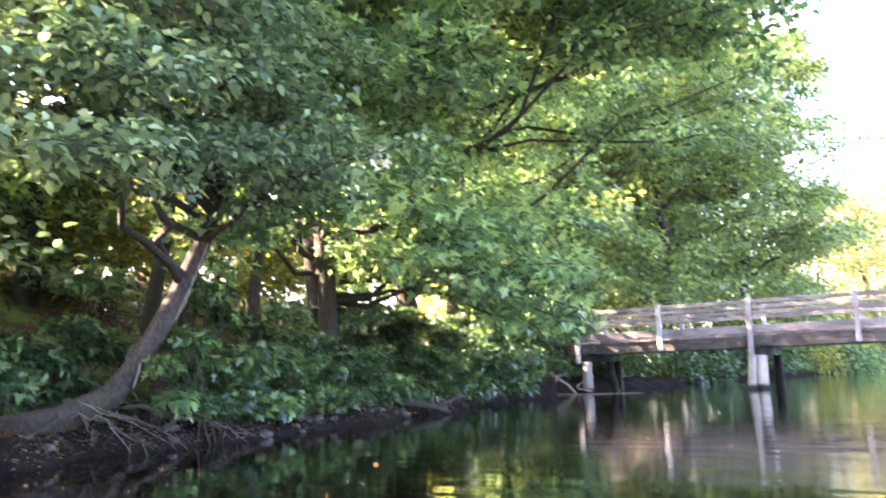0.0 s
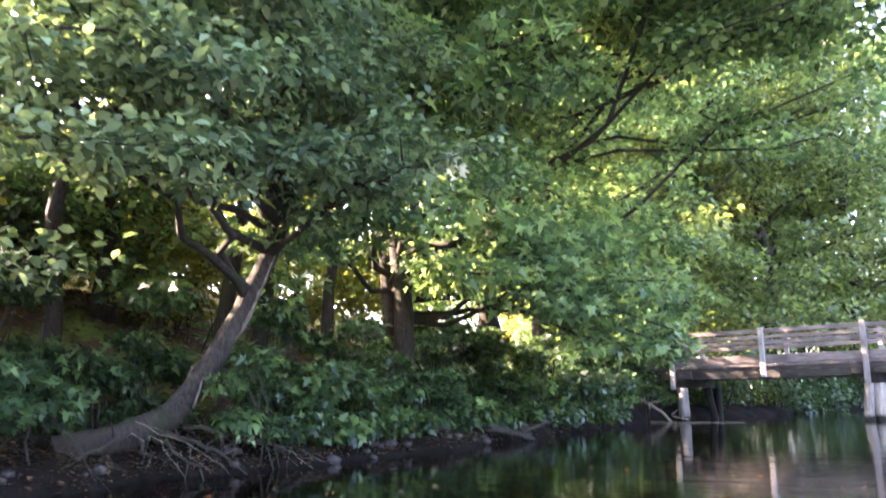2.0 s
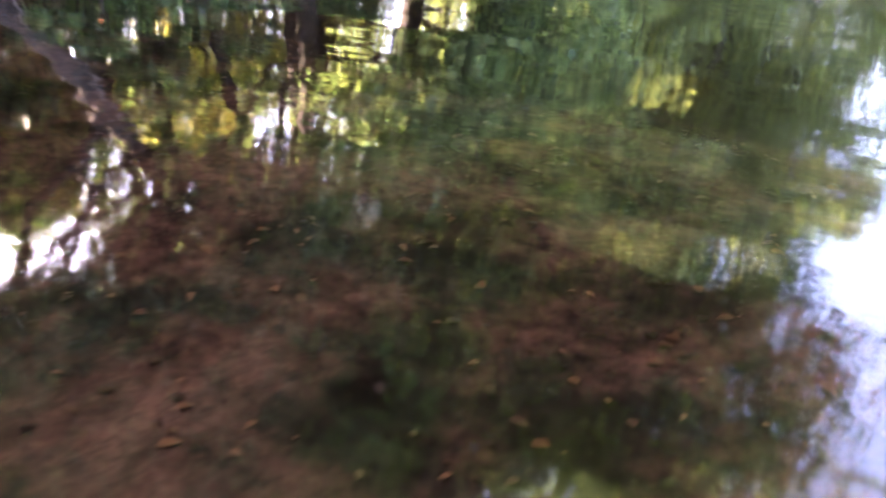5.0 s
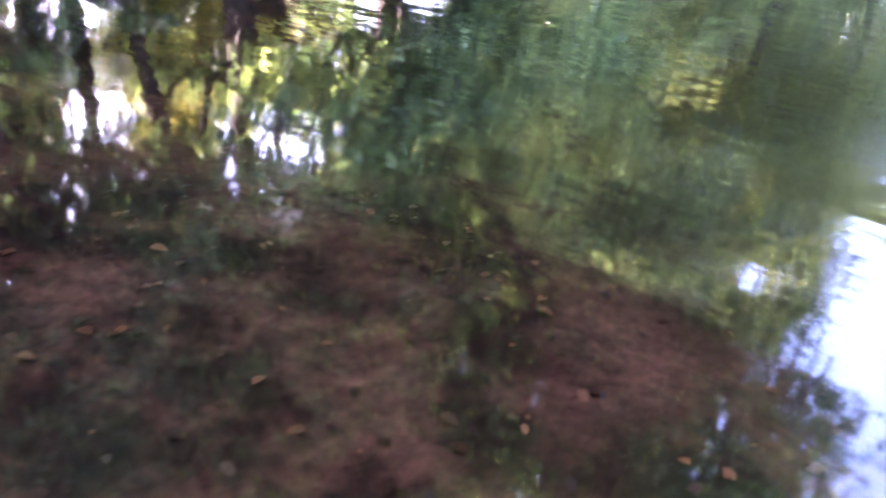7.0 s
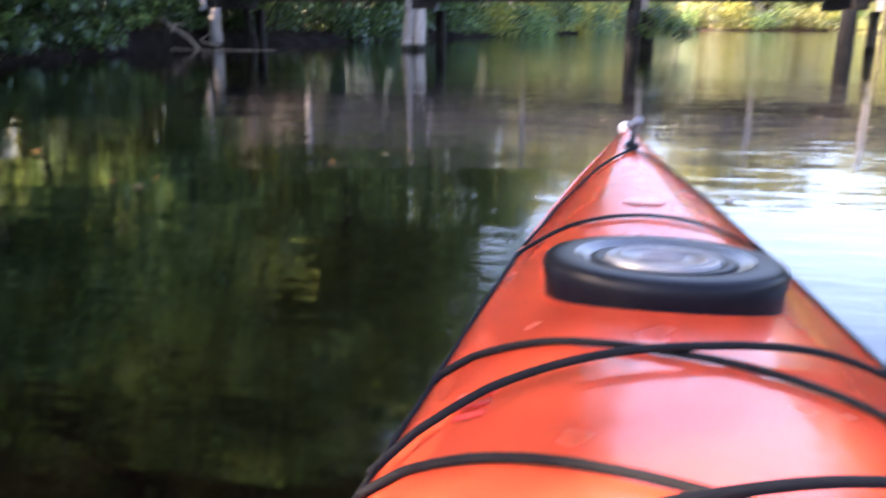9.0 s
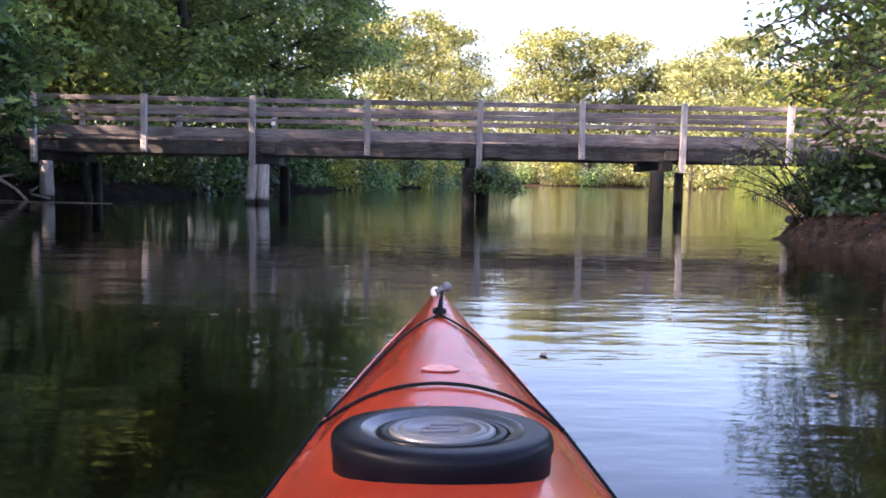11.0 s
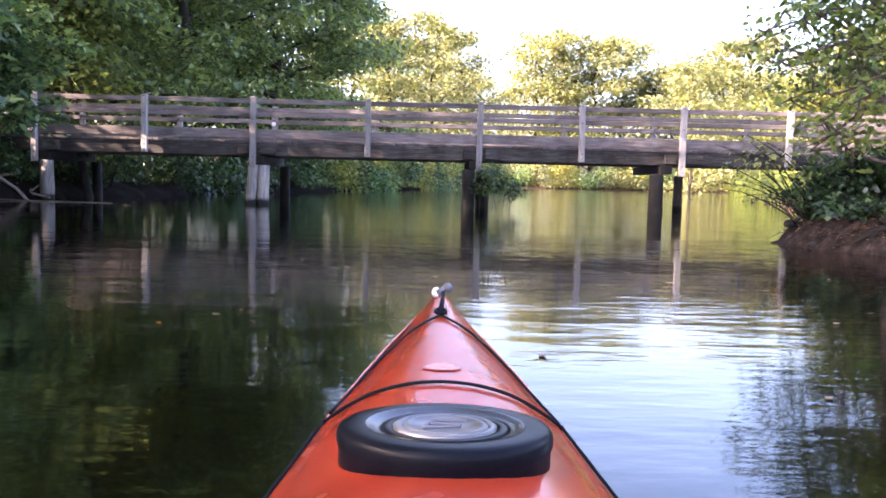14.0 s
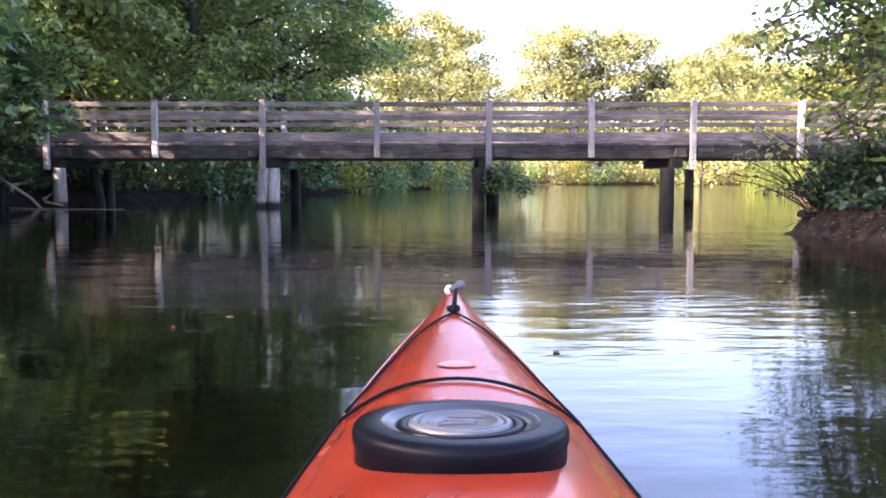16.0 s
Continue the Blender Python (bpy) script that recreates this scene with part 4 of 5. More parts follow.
make_tree("bank_tree", (-9.4, -4.0, g(-9.4, -4.0)), 16.5, 4.6, "leafy broadleaf tree by the bridge", LEAF_MAPLE, 0.18, 28000, 0.12, limbs=24, trunk=0.22, seed=41, lean=(0.8, 0.3), flat=0.45, near=True,
          boughs=[(-7.6, -2.0, 2.6, 0.7), (-7.3, -3.0, 3.2, 0.8), (-7.9, -1.4, 1.9, 0.6), (-6.9, -4.2, 2.4, 0.7), (-7.2, -1.6, 3.6, 0.7), (-6.9, -1.8, 2.9, 0.6), (-6.8, -2.2, 2.2, 0.55), (-7.0, -1.5, 1.6, 0.45), (-6.6, -2.6, 3.6, 0.6), (-6.6, -3.2, 4.6, 0.8)])
for k, (x, y, h, mat) in enumerate(((-12, -21, 13, LEAF_GREY), (-13.5, -4, 16, LEAF_MAPLE), (-9.5, -25, 15, LEAF_GREY), (-12.4, -12.5, 11, LEAF_MAPLE), (-14.5, -17.0, 13, LEAF_GREY), (-11.0, -15.2, 11, LEAF_MAPLE), (-10.8, -19.2, 12, LEAF_GREY))):
    make_tree("wood_tree", (x, y, g(x, y)), h, 3.4, "tall tree in the sunlit wood behind the bank", mat, 0.19, 10500, 0.5, limbs=14, trunk=0.15, seed=60 + k, shape="rhomb", clump=0.8, flat=0.4)
for k, (x, y, h) in enumerate(((-8.6, -17.2, 9.5), (-8.2, -15.0, 9.0), (-9.2, -13.6, 10.5), (-8.9, -10.2, 10.0), (-10.4, -18.6, 10.5), (-9.6, -6.6, 10.0), (-7.7, -13.4, 8.5))):
    make_tree("bank_tree", (x, y, g(x, y)), h, 2.4, "slim dark trunk with a high crown behind the bank", LEAF_MAPLE if k % 2 else LEAF_GREY, 0.16, 4200, 0.55, limbs=10, trunk=0.10 + 0.012 * (k % 3), seed=640 + k, clump=0.65, flat=0.4, lean=(0.5, 0.3 * (k % 3 - 1)))
for k, (x, y, h) in enumerate(((-17, -14, 4.0), (-18, -6, 5.0), (-27, -24, 4.5), (-29, -18, 4.5), (-28, -13, 5.0), (-28, -7, 5.5), (-26, -1, 7), (-24, -29, 6), (-21, -20, 3.6), (-22, -10, 4.2))):
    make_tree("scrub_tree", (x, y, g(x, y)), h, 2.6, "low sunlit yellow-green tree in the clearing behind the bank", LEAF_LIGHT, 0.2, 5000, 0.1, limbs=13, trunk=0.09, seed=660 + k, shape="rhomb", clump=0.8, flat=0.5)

make_tree("young_maple", (-8.7, -2.4, g(-8.7, -2.4)), 4.6, 1.3, "young maple with sprays hanging over the bridge end", LEAF_MAPLE, 0.15, 5600, 0.4, limbs=5, trunk=0.07, seed=47, shape="maple", clump=0.5, flat=0.45, near=True,
          boughs=[(-7.7, -1.4, 2.7, 0.42), (-7.3, -1.3, 2.35, 0.4), (-7.1, -1.3, 1.95, 0.34), (-7.4, -1.4, 3.2, 0.5), (-6.9, -1.5, 2.75, 0.4), (-7.9, -1.5, 2.1, 0.42), (-7.3, -1.2, 1.65, 0.28), (-6.5, -1.5, 3.05, 0.38), (-6.1, -1.6, 3.3, 0.3)])
rs = random.Random(4)
for k in range(13):
    x, y = -10.2 - 1.7 * (k % 4) - rs.uniform(0, 0.8), -22.5 + 0.95 * k + rs.uniform(-0.5, 0.5)
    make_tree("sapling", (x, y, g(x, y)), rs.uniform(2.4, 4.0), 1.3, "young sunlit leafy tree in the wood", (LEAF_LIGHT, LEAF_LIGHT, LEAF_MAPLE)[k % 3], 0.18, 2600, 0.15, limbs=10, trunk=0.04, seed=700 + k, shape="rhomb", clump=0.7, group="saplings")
rb = random.Random(7)
for k, y in enumerate(np.arange(-20.5, 3.2, 1.0)):
    x = float(edge(LEFT_EDGE, y)) - rb.uniform(0.55, 0.95)
    spots = [(x + rb.uniform(-0.4, 0.45), y + rb.uniform(-0.5, 0.5), 0.5 + rb.uniform(0, 0.6), rb.uniform(0.24, 0.44)) for _ in range(5)]
    spots += [(x - rb.uniform(0.1, 0.9), y + rb.uniform(-0.6, 0.6), 1.1 + rb.uniform(0, 0.9), rb.uniform(0.26, 0.5)) for _ in range(3)]
    if -18.6 < y < -16.4:
        spots = [(x - 1.3, s[1], s[2], s[3]) for s in spots]
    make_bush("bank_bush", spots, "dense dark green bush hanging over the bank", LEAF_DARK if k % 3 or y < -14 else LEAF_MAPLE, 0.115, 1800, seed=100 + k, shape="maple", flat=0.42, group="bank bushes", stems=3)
for k in range(16):
    x, y = -9.5 - rb.uniform(0, 7), -23 + k * 1.5 + rb.uniform(-0.6, 0.6)
    z = g(x, y)
    make_bush("wood_bush", [(x + rb.uniform(-1, 1), y + rb.uniform(-1, 1), z + 0.6 + rb.uniform(0, 1.3), 0.9) for _ in range(5)], "leafy undergrowth in the wood", (LEAF_LIGHT, LEAF_DARK, LEAF_MAPLE)[k % 3], 0.17, 1500, seed=150 + k, stems=2, shape="rhomb", group="undergrowth")

# low growth spilling over the lip of the west bank
for k, spots in enumerate(([(-5.95, -19.7, 0.75, 0.45), (-5.85, -19.1, 0.9, 0.42), (-5.8, -18.6, 0.72, 0.34), (-6.1, -20.3, 0.8, 0.5)],
                           [(-6.0, -16.5, 0.62, 0.32), (-5.95, -16.0, 0.5, 0.36), (-6.05, -15.4, 0.5, 0.4), (-6.3, -15.9, 0.95, 0.4), (-5.95, -16.3, 1.25, 0.26), (-5.9, -16.75, 1.0, 0.2)],
                           [(-6.1, -14.7, 0.5, 0.42), (-6.15, -14.0, 0.55, 0.42), (-6.3, -13.3, 0.5, 0.42), (-6.5, -14.2, 1.0, 0.5)],
                           [(-6.5, -12.6, 0.5, 0.42), (-6.6, -11.9, 0.55, 0.45), (-6.8, -11.2, 0.5, 0.45), (-6.9, -12.0, 1.0, 0.5)],
                           [(-6.9, -10.2, 0.5, 0.5), (-7.0, -9.3, 0.5, 0.5), (-7.0, -8.4, 0.5, 0.5), (-7.1, -9.2, 1.0, 0.6)],
                           [(-7.1, -7.2, 0.5, 0.55), (-7.2, -6.0, 0.5, 0.55), (-7.3, -4.8, 0.5, 0.55), (-7.3, -6.0, 1.1, 0.7), (-7.3, -4.6, 1.2, 0.6)])):
    spots = [(sx + 0.06, sy, sz - (0.12 if k else 0.0), sr) for sx, sy, sz, sr in spots]
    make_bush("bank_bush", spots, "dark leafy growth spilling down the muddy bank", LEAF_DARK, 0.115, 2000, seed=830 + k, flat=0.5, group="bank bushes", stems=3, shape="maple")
for k in range(10):
    x, y = -10.6 - 1.5 * (k % 3) - rb.uniform(0, 0.8), -24.5 + k * 1.15 + rb.uniform(-0.4, 0.4)
    z = g(x, y)
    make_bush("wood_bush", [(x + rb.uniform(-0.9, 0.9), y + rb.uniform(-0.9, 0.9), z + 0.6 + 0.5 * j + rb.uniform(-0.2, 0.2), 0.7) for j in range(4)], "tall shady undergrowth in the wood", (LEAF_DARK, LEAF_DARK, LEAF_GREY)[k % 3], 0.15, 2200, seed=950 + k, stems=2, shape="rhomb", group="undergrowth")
make_tree("bank_tree", (-7.4, -12.0, g(-7.4, -12.0)), 9.0, 2.0, "dark upright tree trunk standing behind the bank", LEAF_MAPLE, 0.17, 4500, 0.5, limbs=12, trunk=0.17, seed=23, clump=0.7, flat=0.4, near=True)

# ---------------------------------------------------------------- beyond the bridge, west side
for k, (x, y, h, s) in enumerate(((-9.8, 6.5, 19, 4.8), (-8.0, 12, 22, 5.0), (-6.3, 19.5, 24, 4.8), (-13, 9, 18, 4.8), (-11.5, 18, 20, 5), (-5.0, 29, 22, 5.0), (-11, 29, 23, 5.4), (-15, 3, 17, 5.0), (-17, 12, 19, 5.2), (-12.5, 14, 17, 4.6), (-8.6, 24, 19, 4.8), (-16.5, 19, 17, 5.0))):
    make_tree("dark_tree", (x, y, g(x, y)), h, s, "large green broadleaf tree beyond the bridge", LEAF_MAPLE if k == 5 else LEAF_OAK, 0.25, 29000, 0.06, limbs=26, trunk=0.22, seed=80 + k, clump=1.2, flat=0.5, shape="rhomb")
for k, y in enumerate(np.arange(3.5, 84, 2.4)):
    x = float(edge(LEFT_EDGE, y)) - 0.6
    r = 1.0 + 0.008 * y
    spots = [(x + rb.uniform(-1.0, 0.7), y + rb.uniform(-1.2, 1.2), 0.35 + rb.uniform(0, 1.4) * r, rb.uniform(0.8, 1.2) * r) for _ in range(6)]
    make_bush("shore_bush", spots, "green bush at the water's edge beyond the bridge", (LEAF_DARK, LEAF_MAPLE, LEAF_LIGHT)[k % 3] if y > 20 else LEAF_DARK, 0.16 + 0.002 * y, 2000, seed=200 + k, stems=2, group="shore bushes", shape="rhomb")
for k, (x, y, h) in enumerate(((-1.5, 40, 12.6), (1.6, 52, 15.6), (4.0, 62, 16.6), (-5, 46, 13), (-2, 62, 15), (6.5, 74, 13), (2.0, 78, 16))):
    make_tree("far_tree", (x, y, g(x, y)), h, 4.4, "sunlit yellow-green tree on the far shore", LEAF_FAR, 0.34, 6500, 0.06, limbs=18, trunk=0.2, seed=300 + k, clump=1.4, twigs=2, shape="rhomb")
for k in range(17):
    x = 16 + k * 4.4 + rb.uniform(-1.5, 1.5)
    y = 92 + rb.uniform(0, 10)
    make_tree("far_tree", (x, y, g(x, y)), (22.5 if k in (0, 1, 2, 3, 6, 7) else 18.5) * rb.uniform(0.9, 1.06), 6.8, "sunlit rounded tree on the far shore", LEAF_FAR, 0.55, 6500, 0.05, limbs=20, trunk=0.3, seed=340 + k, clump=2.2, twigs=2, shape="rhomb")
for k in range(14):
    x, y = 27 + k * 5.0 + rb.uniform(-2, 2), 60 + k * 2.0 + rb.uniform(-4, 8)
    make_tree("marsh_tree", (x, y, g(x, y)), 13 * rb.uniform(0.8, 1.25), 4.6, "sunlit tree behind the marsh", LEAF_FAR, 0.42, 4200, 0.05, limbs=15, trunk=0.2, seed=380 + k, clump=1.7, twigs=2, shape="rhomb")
for k in range(22):
    x = 6 + k * 3.4
    y = FAR_BANK + 1.5 + rb.uniform(0, 2) - max(0, x - 30) * 0.1
    make_bush("far_bush", [(x + rb.uniform(-2, 2), y + rb.uniform(-1, 1.5), 0.8 + rb.uniform(0, 2.2), rb.uniform(1.4, 2.0)) for _ in range(6)], "sunlit bush on the far shore", (LEAF_FAR, LEAF_LIGHT, LEAF_MAPLE)[k % 3], 0.4, 900, seed=500 + k, stems=1, shape="rhomb", group="far bushes")


def reeds(name, spots, label, height, count, seed, material=LEAF_REED):
    """A stand of upright blades, too many to count."""
    nr = np.random.default_rng(seed)
    pts = []
    for x, y, r in spots:
        a, q = nr.random(count) * 2 * math.pi, r * np.sqrt(nr.random(count))
        px, py = x + q * np.cos(a), y + q * np.sin(a)
        pz = heights(px, py)
        keep = pz > -0.16
        pts.append(np.stack([px, py, pz], -1)[keep])
    P = np.concatenate(pts)
    tip = np.stack([nr.normal(0, 0.22, len(P)), nr.normal(0, 0.22, len(P)), np.ones(len(P))], -1)
    h = height * nr.uniform(0.6, 1.2, len(P))
    ang = nr.random(len(P)) * math.pi
    w = 0.012 + 0.012 * height
    side = np.stack([np.cos(ang), np.sin(ang), 0 * ang], -1) * w
    v = np.stack([P - side, P + side, P + tip * h[:, None]], 1).reshape(-1, 3)
    k = len(P)
    me = bpy.data.meshes.new(name)
    me.vertices.add(3 * k)
    me.vertices.foreach_set("co", v.ravel().astype(np.float32))
    me.loops.add(3 * k)
    me.loops.foreach_set("vertex_index", np.arange(3 * k, dtype=np.int32))
    me.polygons.add(k)
    me.polygons.foreach_set("loop_start", np.arange(0, 3 * k, 3, dtype=np.int32))
    me.update(calc_edges=True)
    me.materials.append(material)
    return tagged(new(name, me), label, "reeds", kind="stuff")


reeds("marsh_reeds", [(float(edge(RIGHT_EDGE, y)) + 1.5 + dx, y, 2.6) for y in range(12, 72, 3) for dx in (0, 4, 9, 15)], "sunlit yellow-green marsh grass beside the water", 1.3, 450, 77)

# ---------------------------------------------------------------- east bank
make_tree("slender_tree", (6.40, -9.9, g(6.40, -9.9)), 5.5, 1.3, "slender forked young tree on the bank, bark coloured pale reddish as if sunlit", LEAF_EAST, 0.09, 5600, 0.42, limbs=9, trunk=0.046, bark=BARK_SUNLIT, seed=51, clump=0.42, near=True,
          path=[(6.40, -9.9, 0.25), (6.40, -9.9, 0.62), (6.42, -9.9, 1.0), (6.47, -9.9, 1.5), (6.55, -9.85, 2.1), (6.67, -9.8, 2.8), (6.75, -9.7, 3.8), (6.80, -9.6, 4.9)],
          boughs=[(5.80, -9.9, 2.05, 0.36), (5.45, -9.9, 2.45, 0.4), (5.00, -9.8, 2.3, 0.28), (5.10, -9.9, 1.95, 0.26), (5.35, -9.6, 1.6, 0.3), (5.60, -9.9, 1.35, 0.3), (6.00, -10.0, 1.5, 0.34), (6.10, -9.9, 2.5, 0.4), (5.55, -9.8, 2.9, 0.45), (6.15, -9.7, 3.2, 0.5), (5.65, -9.5, 1.05, 0.26), (6.05, -9.5, 1.1, 0.3)])
make_tree("slender_tree", (7.6, -8.0, g(7.6, -8.0)), 7.5, 2.2, "slender young tree with sparse light leaves on the bank", LEAF_WILLOW, 0.10, 9000, 0.15, limbs=14, trunk=0.06, bark=BARK_GREY, seed=52, clump=0.6, near=True)
make_tree("east_tree", (10.5, -5.5, g(10.5, -5.5)), 9, 3.0, "leafy tree beside the bridge end", LEAF_MAPLE, 0.15, 13000, 0.1, limbs=14, trunk=0.12, seed=53, shape="rhomb")
make_tree("east_tree", (14.5, 6.0, g(14.5, 6.0)), 4.8, 2.4, "leafy tree beside the bridge end", LEAF_LIGHT, 0.17, 10000, 0.1, limbs=14, trunk=0.12, seed=54, shape="rhomb")
make_bush("point_bush", [(5.80, -9.75, 0.42, 0.2), (5.95, -10.15, 0.40, 0.2), (5.85, -9.35, 0.38, 0.2), (6.15, -10.55, 0.42, 0.2), (5.77, -9.3, 0.55, 0.26), (5.97, -9.2, 0.75, 0.3), (6.12, -9.5, 0.6, 0.28), (6.32, -9.2, 0.9, 0.34), (6.72, -9.4, 0.85, 0.36), (6.52, -8.9, 0.5, 0.26), (6.22, -8.95, 0.5, 0.26), (6.47, -8.75, 0.75, 0.3), (6.27, -9.3, 0.42, 0.22), (6.82, -9.2, 0.62, 0.35), (7.42, -9.3, 0.75, 0.5), (8.02, -8.2, 1.0, 0.8), (7.12, -8.6, 0.8, 0.4), (6.42, -9.9, 0.42, 0.22), (6.52, -10.5, 0.45, 0.26), (6.57, -11.1, 0.45, 0.26), (7.02, -10.0, 0.6, 0.35), (7.22, -10.9, 0.62, 0.4)], "dark tangled bush on the tip of the bank", LEAF_DARK, 0.075, 15000, seed=61)
for k, (x, y) in enumerate(((8.2, -11), (9.5, -8.5), (10.5, -13), (9, -15.5), (8, -19), (11.5, -2), (14, 1.5), (15.5, 7))):
    make_bush("east_bush", [(x + rb.uniform(-0.7, 0.7), y + rb.uniform(-0.7, 0.7), 0.8 + rb.uniform(0, 0.8), 0.8) for _ in range(4)], "mixed green bush on the bank", LEAF_MAPLE if k % 2 else LEAF_LIGHT, 0.13, 2200, seed=400 + k, group="east bushes", stems=2)

# ---------------------------------------------------------------- hanging and fallen wood, roots, stones
rw = random.Random(17)


def stick(name, pts, r0, r1, label, category, material=DEADWOOD, forks=0, seed=1, group=""):
    """A bare branch, its fork twigs part of the same piece."""
    rng = random.Random(seed)
    base = Vector(pts[0])
    loc = [Vector(p) - base for p in pts]
    n = len(loc)
    pieces = [tube(loc, [r0 + (r1 - r0) * k / (n - 1) for k in range(n)], 7, 0.12, seed)]
    for k in range(forks):
        i = rng.randrange(1, n - 1)
        d = (loc[i + 1] - loc[i]).normalized()
        e = loc[i] + (d + Vector((rng.uniform(-1, 1), rng.uniform(-1, 1), rng.uniform(-0.4, 1)))) * rng.uniform(0.15, 0.4)
        pieces.append(tube(bend(loc[i], e, -0.02, 3), [r1 * 1.1, r1, r1 * 0.8, r1 * 0.5], 5))
    v, f = merge(pieces)
    ob = part(name, raw_mesh(name, v, f, material, True), None, None, "", Matrix.Translation(base))
    return tagged(ob, label, category, group)


stick("leaning_log", [(-8.9, -0.75, 1.05), (-8.5, -0.68, 0.78), (-8.05, -0.6, 0.50), (-7.7, -0.5, 0.24), (-7.45, -0.45, -0.05)], 0.055, 0.035, "pale dead branch leaning into the water beside a pile", "log", forks=5, seed=2)
stick("floating_pole", [(-9.3, -1.0, 0.10), (-8.2, -1.15, 0.035), (-7.2, -1.25, 0.012), (-6.2, -1.4, 0.008), (-5.2, -1.5, 0.004)], 0.011, 0.006, "long thin pale pole floating from the bank", "log", seed=3)
stick("driftwood", [(-9.0, -0.2, 0.12), (-8.2, 0.0, 0.1), (-7.6, -0.1, 0.14), (-7.1, -0.2, 0.05)], 0.04, 0.02, "tangled dead branch at the foot of a pile", "log", forks=6, seed=4)
stick("bank_log", [(-6.9, -11.4, 0.25), (-6.4, -11.0, 0.22), (-6.05, -10.7, 0.12), (-5.9, -10.5, 0.02)], 0.07, 0.04, "short reddish dead log lying on the bank", "log", BARK, 3, 5)
for k in range(10):
    y = rw.uniform(-19.4, -16.4)
    x = float(edge(LEFT_EDGE, y))
    a = Vector((x - rw.uniform(0.3, 0.9), y + rw.uniform(-0.3, 0.3), rw.uniform(0.35, 1.0)))
    b_ = Vector((x + rw.uniform(-0.1, 0.35), y + rw.uniform(-0.1, 0.8), rw.uniform(0.0, 0.2)))
    pts = bend(a, b_, -rw.uniform(0.0, 0.14), 7, 0.045, rw)
    stick("bare_twig", [tuple(p) for p in pts], rw.uniform(0.005, 0.009), 0.0025, "bare greyish twig hanging over the muddy bank", "twig", BARK if k % 3 else BARK_GREY, 3, 20 + k, "bank twigs")
for k, (a, b_) in enumerate((((-6.3, -17.4, 0.45), (-5.6, -17.8, 0.12)), ((-6.25, -17.2, 0.45), (-5.3, -16.9, 0.02)), ((-6.2, -17.0, 0.45), (-5.6, -16.0, 0.15)), ((-6.4, -17.6, 0.4), (-5.6, -18.6, 0.1)), ((-6.3, -17.3, 0.4), (-5.35, -17.35, -0.02)), ((-6.5, -16.2, 0.5), (-5.5, -15.7, 0.05)))):
    pts = bend(a, b_, -0.05, 6, 0.05, rw)
    stick("root", [tuple(p) for p in pts], 0.028, 0.008, "gnarled root on the washed-out bank", "root", BARK, 2, 40 + k, "bank roots")


def make_stone(x, y, r, k):
    bm = bmesh.new()
    bmesh.ops.create_icosphere(bm, subdivisions=2, radius=r)
    for v in bm.verts:
        n = noise.noise(v.co * (1.1 / r) + Vector((k * 3.1, k, 0)))
        v.co *= 1 + 0.35 * n
        v.co.z *= 0.62
    ob = part("stone", bm, STONE, None, "", Matrix.Translation((x, y, g(x, y) + r * 0.12)) @ Matrix.Rotation(k * 1.7, 4, "Z"), True)
    tagged(ob, "rounded grey stone in the bank mud", "stone", "bank stones")


for k in range(70):
    y = rw.uniform(-19.5, -9.5)
    x = float(edge(LEFT_EDGE, y)) - rw.uniform(-0.15, 0.45)
    make_stone(x, y, rw.choice((0.03, 0.04, 0.05, 0.07, 0.1)), k)
for k in range(16):
    y = rw.uniform(-12.0, -8.8)
    x = float(edge(RIGHT_EDGE, y)) + rw.uniform(-0.1, 0.5)
    make_stone(x, y, rw.choice((0.04, 0.06, 0.08)), 100 + k)


def litter(name, spots, label, material, size, seed, lift=0.012, category="leaves"):
    """Fallen leaves lying on the ground."""
    nr = np.random.default_rng(seed)
    pts = []
    for x, y, rx, ry, n in spots:
        px, py = x + nr.uniform(-rx, rx, n), y + nr.uniform(-ry, ry, n)
        pz = heights(px, py)
        keep = pz > 0.03
        pts.append(np.stack([px, py, pz + lift], -1)[keep])
    P = np.concatenate(pts)
    me = leaf_mesh(name, P, size * nr.uniform(0.6, 1.3, len(P)), material, "oval", 1.6, None, seed, 0.0)
    return tagged(new(name, me), label, category, kind="stuff")


# orange litter colour that stands for sunlight on bare dirt
LEAF_SUNLIT_DIRT = leaf_material("leaf_litter_sunlit_dirt", (0.10, 0.04, 0.02), (0.22, 0.09, 0.045), (0.38, 0.18, 0.09), 0.15)
LEAF_LITTER = leaf_material("leaf_litter_brown", (0.03, 0.018, 0.011), (0.08, 0.045, 0.025), (0.20, 0.115, 0.06), 0.1)
litter("fallen_leaves", [(-6.6, y, 1.2, 1.2, 900) for y in range(-21, -3, 2)], "brown fallen leaves on the muddy west bank", LEAF_LITTER, 0.07, 5)
def bed_leaves():
    """Sunken leaves on the river bed."""
    nr = np.random.default_rng(15)
    n = 2600
    px, py = nr.uniform(-5.5, 2.5, n), nr.uniform(-22.5, -16.6, n)
    pz = heights(px, py) + 0.008
    me = leaf_mesh("sunken_leaves", np.stack([px, py, pz], -1), 0.034 * nr.uniform(0.4, 1.7, n), LEAF_SUNKEN, "oval", 2.4, None, 15, 0.0)
    tagged(new("sunken_leaves", me), "brown leaves sunk on the river bed", "leaves", kind="stuff")


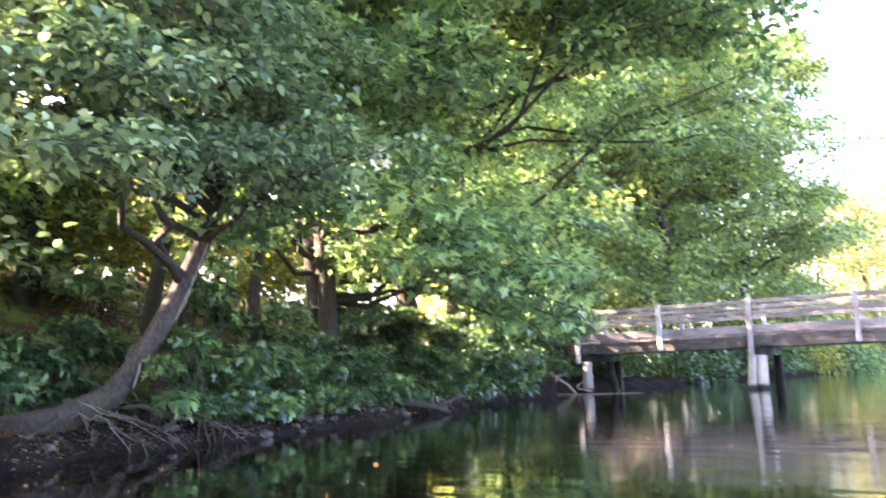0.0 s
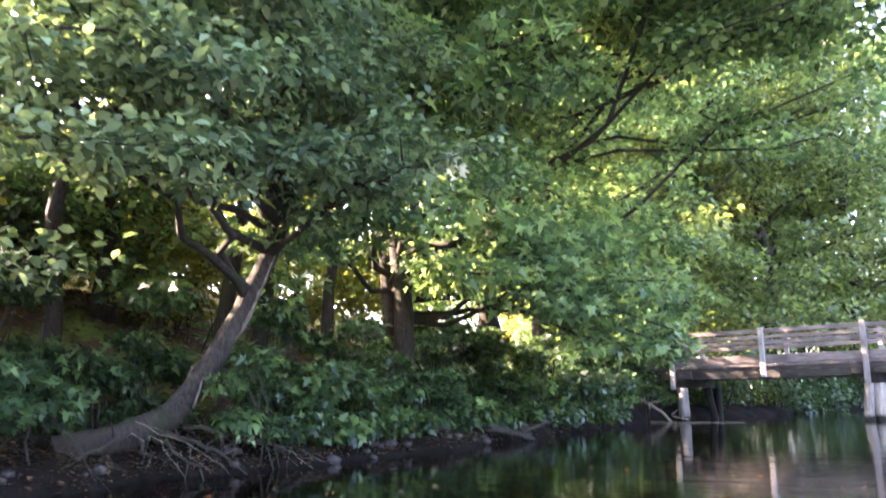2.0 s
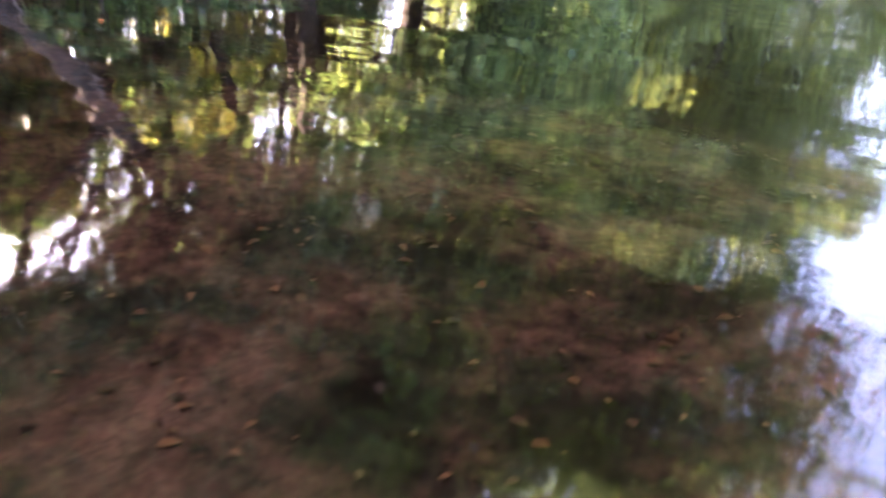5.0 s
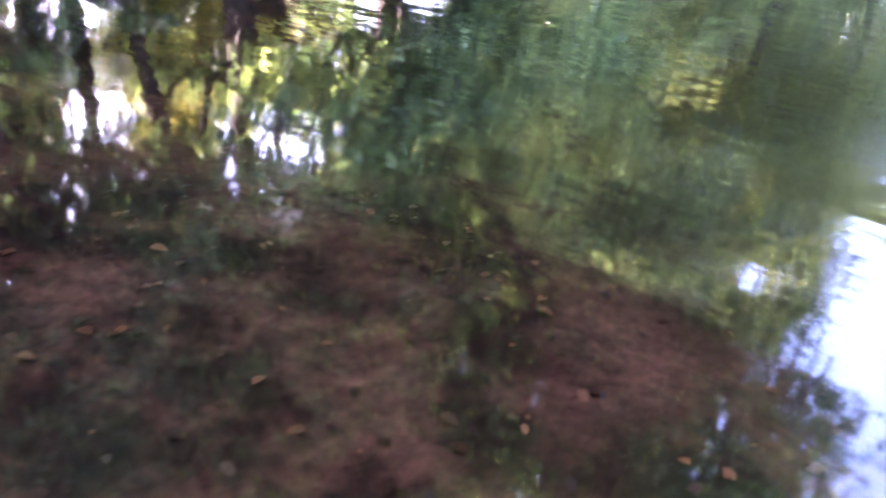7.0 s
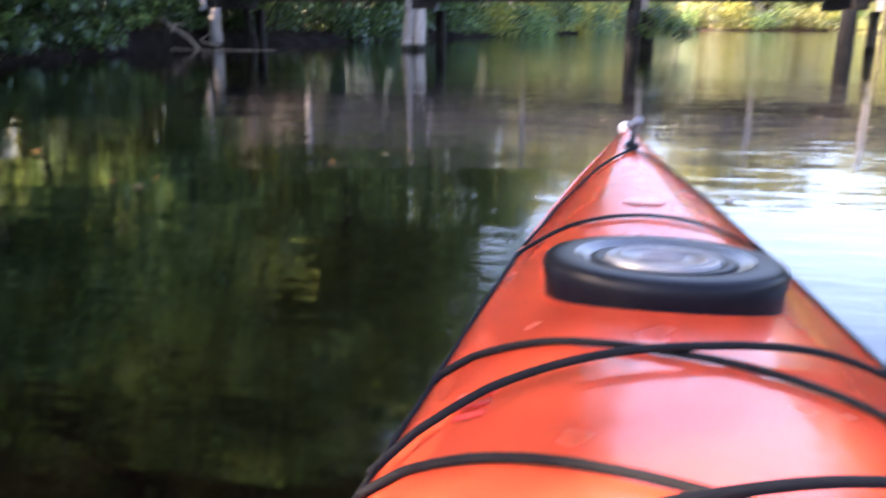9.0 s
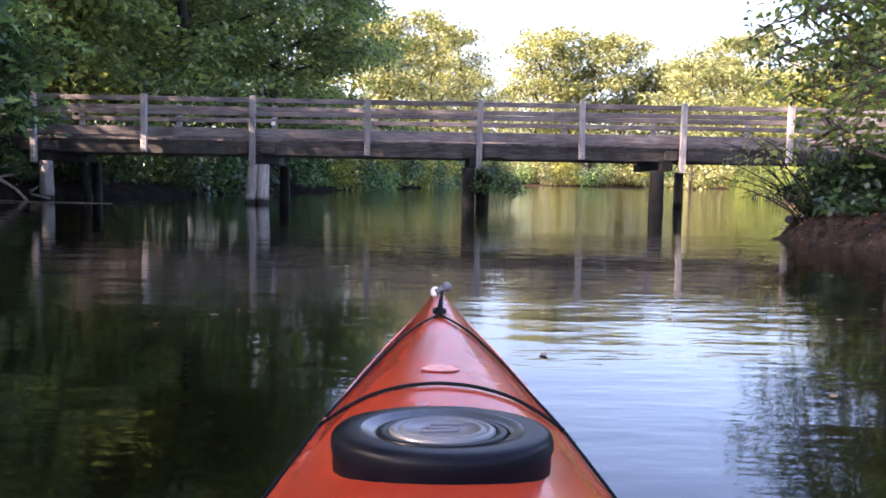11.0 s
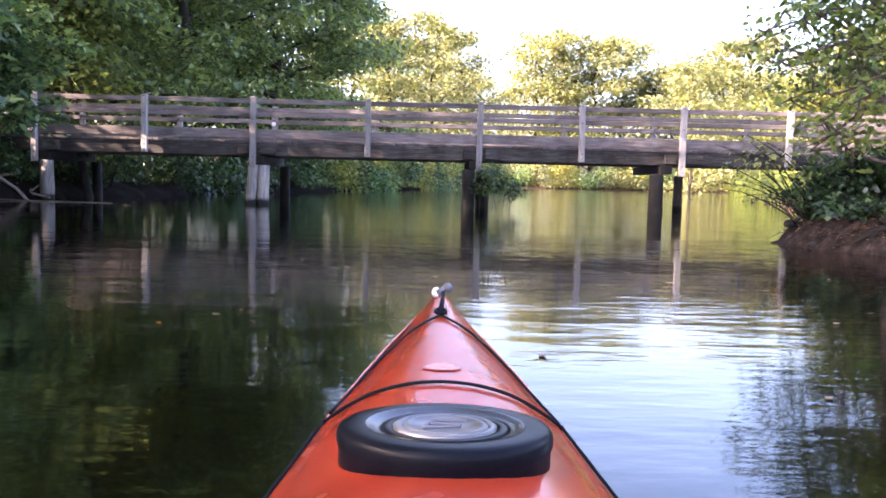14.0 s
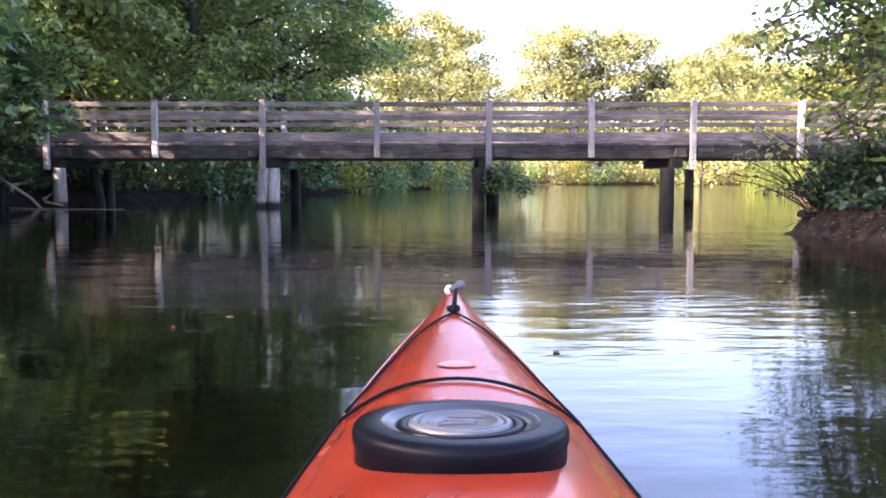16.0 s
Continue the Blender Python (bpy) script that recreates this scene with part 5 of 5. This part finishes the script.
LEAF_SUNKEN = leaf_material("leaf_sunken_brown", (0.02, 0.013, 0.009), (0.07, 0.042, 0.026), (0.24, 0.13, 0.065), 0.05)
bed_leaves()
litter("bank_debris", [(float(edge(LEFT_EDGE, y)) - 0.35, y, 0.45, 0.6, 420) for y in range(-21, -5)], "small twigs, chips and leaf scraps on the wet mud", LEAF_LITTER, 0.028, 25, category="debris")
litter("fallen_leaves", [(6.8, y, 1.3, 1.0, 450) for y in (-13, -11, -9.5)], "brown fallen leaves on the point of the east bank", LEAF_LITTER, 0.06, 6)
litter("fallen_leaves", [(-12, y, 4, 2, 1500) for y in range(-22, -2, 4)], "sunlit orange-brown fallen leaves in the wood", LEAF_LITTER, 0.12, 7)
reeds("bank_grass", [(6.9, -11.2, 0.6), (7.3, -10.2, 0.7), (7.1, -12.2, 0.8), (6.6, -11.7, 0.4)], "thin yellow grass on the east bank", 0.10, 150, 78, LEAF_EAST)


def floating_leaf(x, y, s, mat, k):
    shp = LEAF_SHAPES["oval" if k % 3 else "maple"]
    v = [(p[0] * s, (p[1] - 0.5) * s, 0.004 + 0.10 * s * abs(p[0]) + 0.05 * s * (p[1] - 0.5) ** 2) for p in shp]
    n = len(v)
    v += [(p[0], p[1], p[2] - 0.002) for p in v]
    f = [tuple(range(n)), tuple(reversed(range(n, 2 * n)))] + [(j, n + j, n + (j + 1) % n, (j + 1) % n) for j in range(n)]
    ob = part("floating_leaf", raw_mesh("floating_leaf", v, f, mat), None, None, "", Matrix.Translation((x, y, 0.002)) @ Matrix.Rotation(k * 2.1, 4, "Z"))
    tagged(ob, "fallen orange leaf floating on the water" if mat is LEAF_ORANGE else "fallen tan leaf floating on the water", "leaf", "floating leaves")


for k in range(90):
    x, y = rw.uniform(-4.5, 0.7), rw.uniform(-21, -14.5)
    if x > -1.4 and y < -17.2:
        continue
    floating_leaf(x, y, rw.choice((0.01, 0.014, 0.018, 0.024, 0.04)), LEAF_ORANGE if k % 3 == 0 else LEAF_TAN, k)
for k in range(40):
    x, y = rw.uniform(0.5, 5), rw.uniform(-16.5, -8)
    floating_leaf(x, y, rw.choice((0.03, 0.04, 0.05)), LEAF_TAN, 200 + k)
for k in range(26):
    x, y = rw.uniform(-7, -3), rw.uniform(-3.5, -0.5)
    floating_leaf(x, y, rw.choice((0.05, 0.07, 0.1)), LEAF_TAN, 300 + k)

# a spray of leaves in the water beside the third bent
make_bush("leafy_snag", [(2.75, -0.25, 0.85, 0.30), (3.05, -0.3, 0.6, 0.34), (3.35, -0.35, 0.42, 0.28), (2.6, -0.2, 0.5, 0.25)], "leafy green branch caught beside a pile", LEAF_DARK, 0.09, 700, seed=71, stems=2)

# arching bare shrub on the tip of the east bank
shrub = thing("bare_shrub", Matrix.Translation((5.80, -9.25, 0.2)), "bare arching shrub stems on the tip of the bank", "shrub")
for k in range(22):
    a = rw.uniform(-0.3, 1.0)
    ln = rw.uniform(0.6, 1.5)
    tip = Vector((-ln * math.cos(a), rw.uniform(-0.5, 0.4), 0.12 + ln * rw.uniform(0.15, 0.75)))
    foot = Vector((rw.uniform(-0.15, 0.5), rw.uniform(-0.2, 0.2), -0.05))
    v, f = tube(bend(foot, foot + tip, -0.16 * ln, 6, 0.02, rw), [0.011, 0.010, 0.009, 0.007, 0.006, 0.004, 0.002], 5)
    part("stem", raw_mesh("stem", v, f, BARK, True), None, shrub)
nr_ = np.random.default_rng(9)
P_, O_ = clump_points((-0.5, 0.0, 0.65), 0.6, 260, nr_, 0.7)
P_[:, 2] = np.maximum(P_[:, 2], 0.1)
part("foliage", leaf_mesh("foliage", P_, 0.06, LEAF_LIGHT, "oval", 0.7, O_, 9), None, shrub)

# withered pale leaves hanging among the maple boughs
w_, o_ = clump_points((0, 0, 0), 0.22, 34, nr_, 1.3)
spray = part("withered_spray", leaf_mesh("withered_spray", w_, 0.15, LEAF_DEAD, "maple", 0.2, o_, 12, 1.2), None, None, "", Matrix.Translation((-5.35, -13.45, 3.95)))
tagged(spray, "withered whitish leaves caught in the maple boughs", "leaves", kind="stuff")

# roots, clods and grass on the crumbling point of the east bank
for k in range(16):
    y = rw.uniform(-11.8, -8.9)
    x = float(edge(RIGHT_EDGE, y)) + 0.35
    a = (x + rw.uniform(0.0, 0.3), y, 0.34 + rw.uniform(-0.04, 0.06))
    b_ = (x - rw.uniform(0.15, 0.5), y + rw.uniform(-0.4, 0.4), rw.uniform(-0.02, 0.12))
    stick("root", [tuple(p) for p in bend(a, b_, -0.03, 6, 0.05, rw)], rw.uniform(0.012, 0.03), 0.005, "thin root hanging from the crumbling bank", "root", BARK, 2, 900 + k, "east bank roots")
for k in range(7):
    y = rw.uniform(-12.2, -8.7)
    x = float(edge(RIGHT_EDGE, y)) + rw.uniform(-0.05, 0.75)
    make_stone(x, y, rw.choice((0.03, 0.04, 0.06)), 140 + k)
# these orange leaves are added to give the sunlit patches of dirt
litter("fallen_leaves", [(6.2, y, 0.7, 0.5, 240) for y in (-9.2, -10.0, -10.8, -11.6)], "added orange-brown leaves in place of sunlit dirt on the crumbling east bank", LEAF_SUNLIT_DIRT, 0.05, 16)
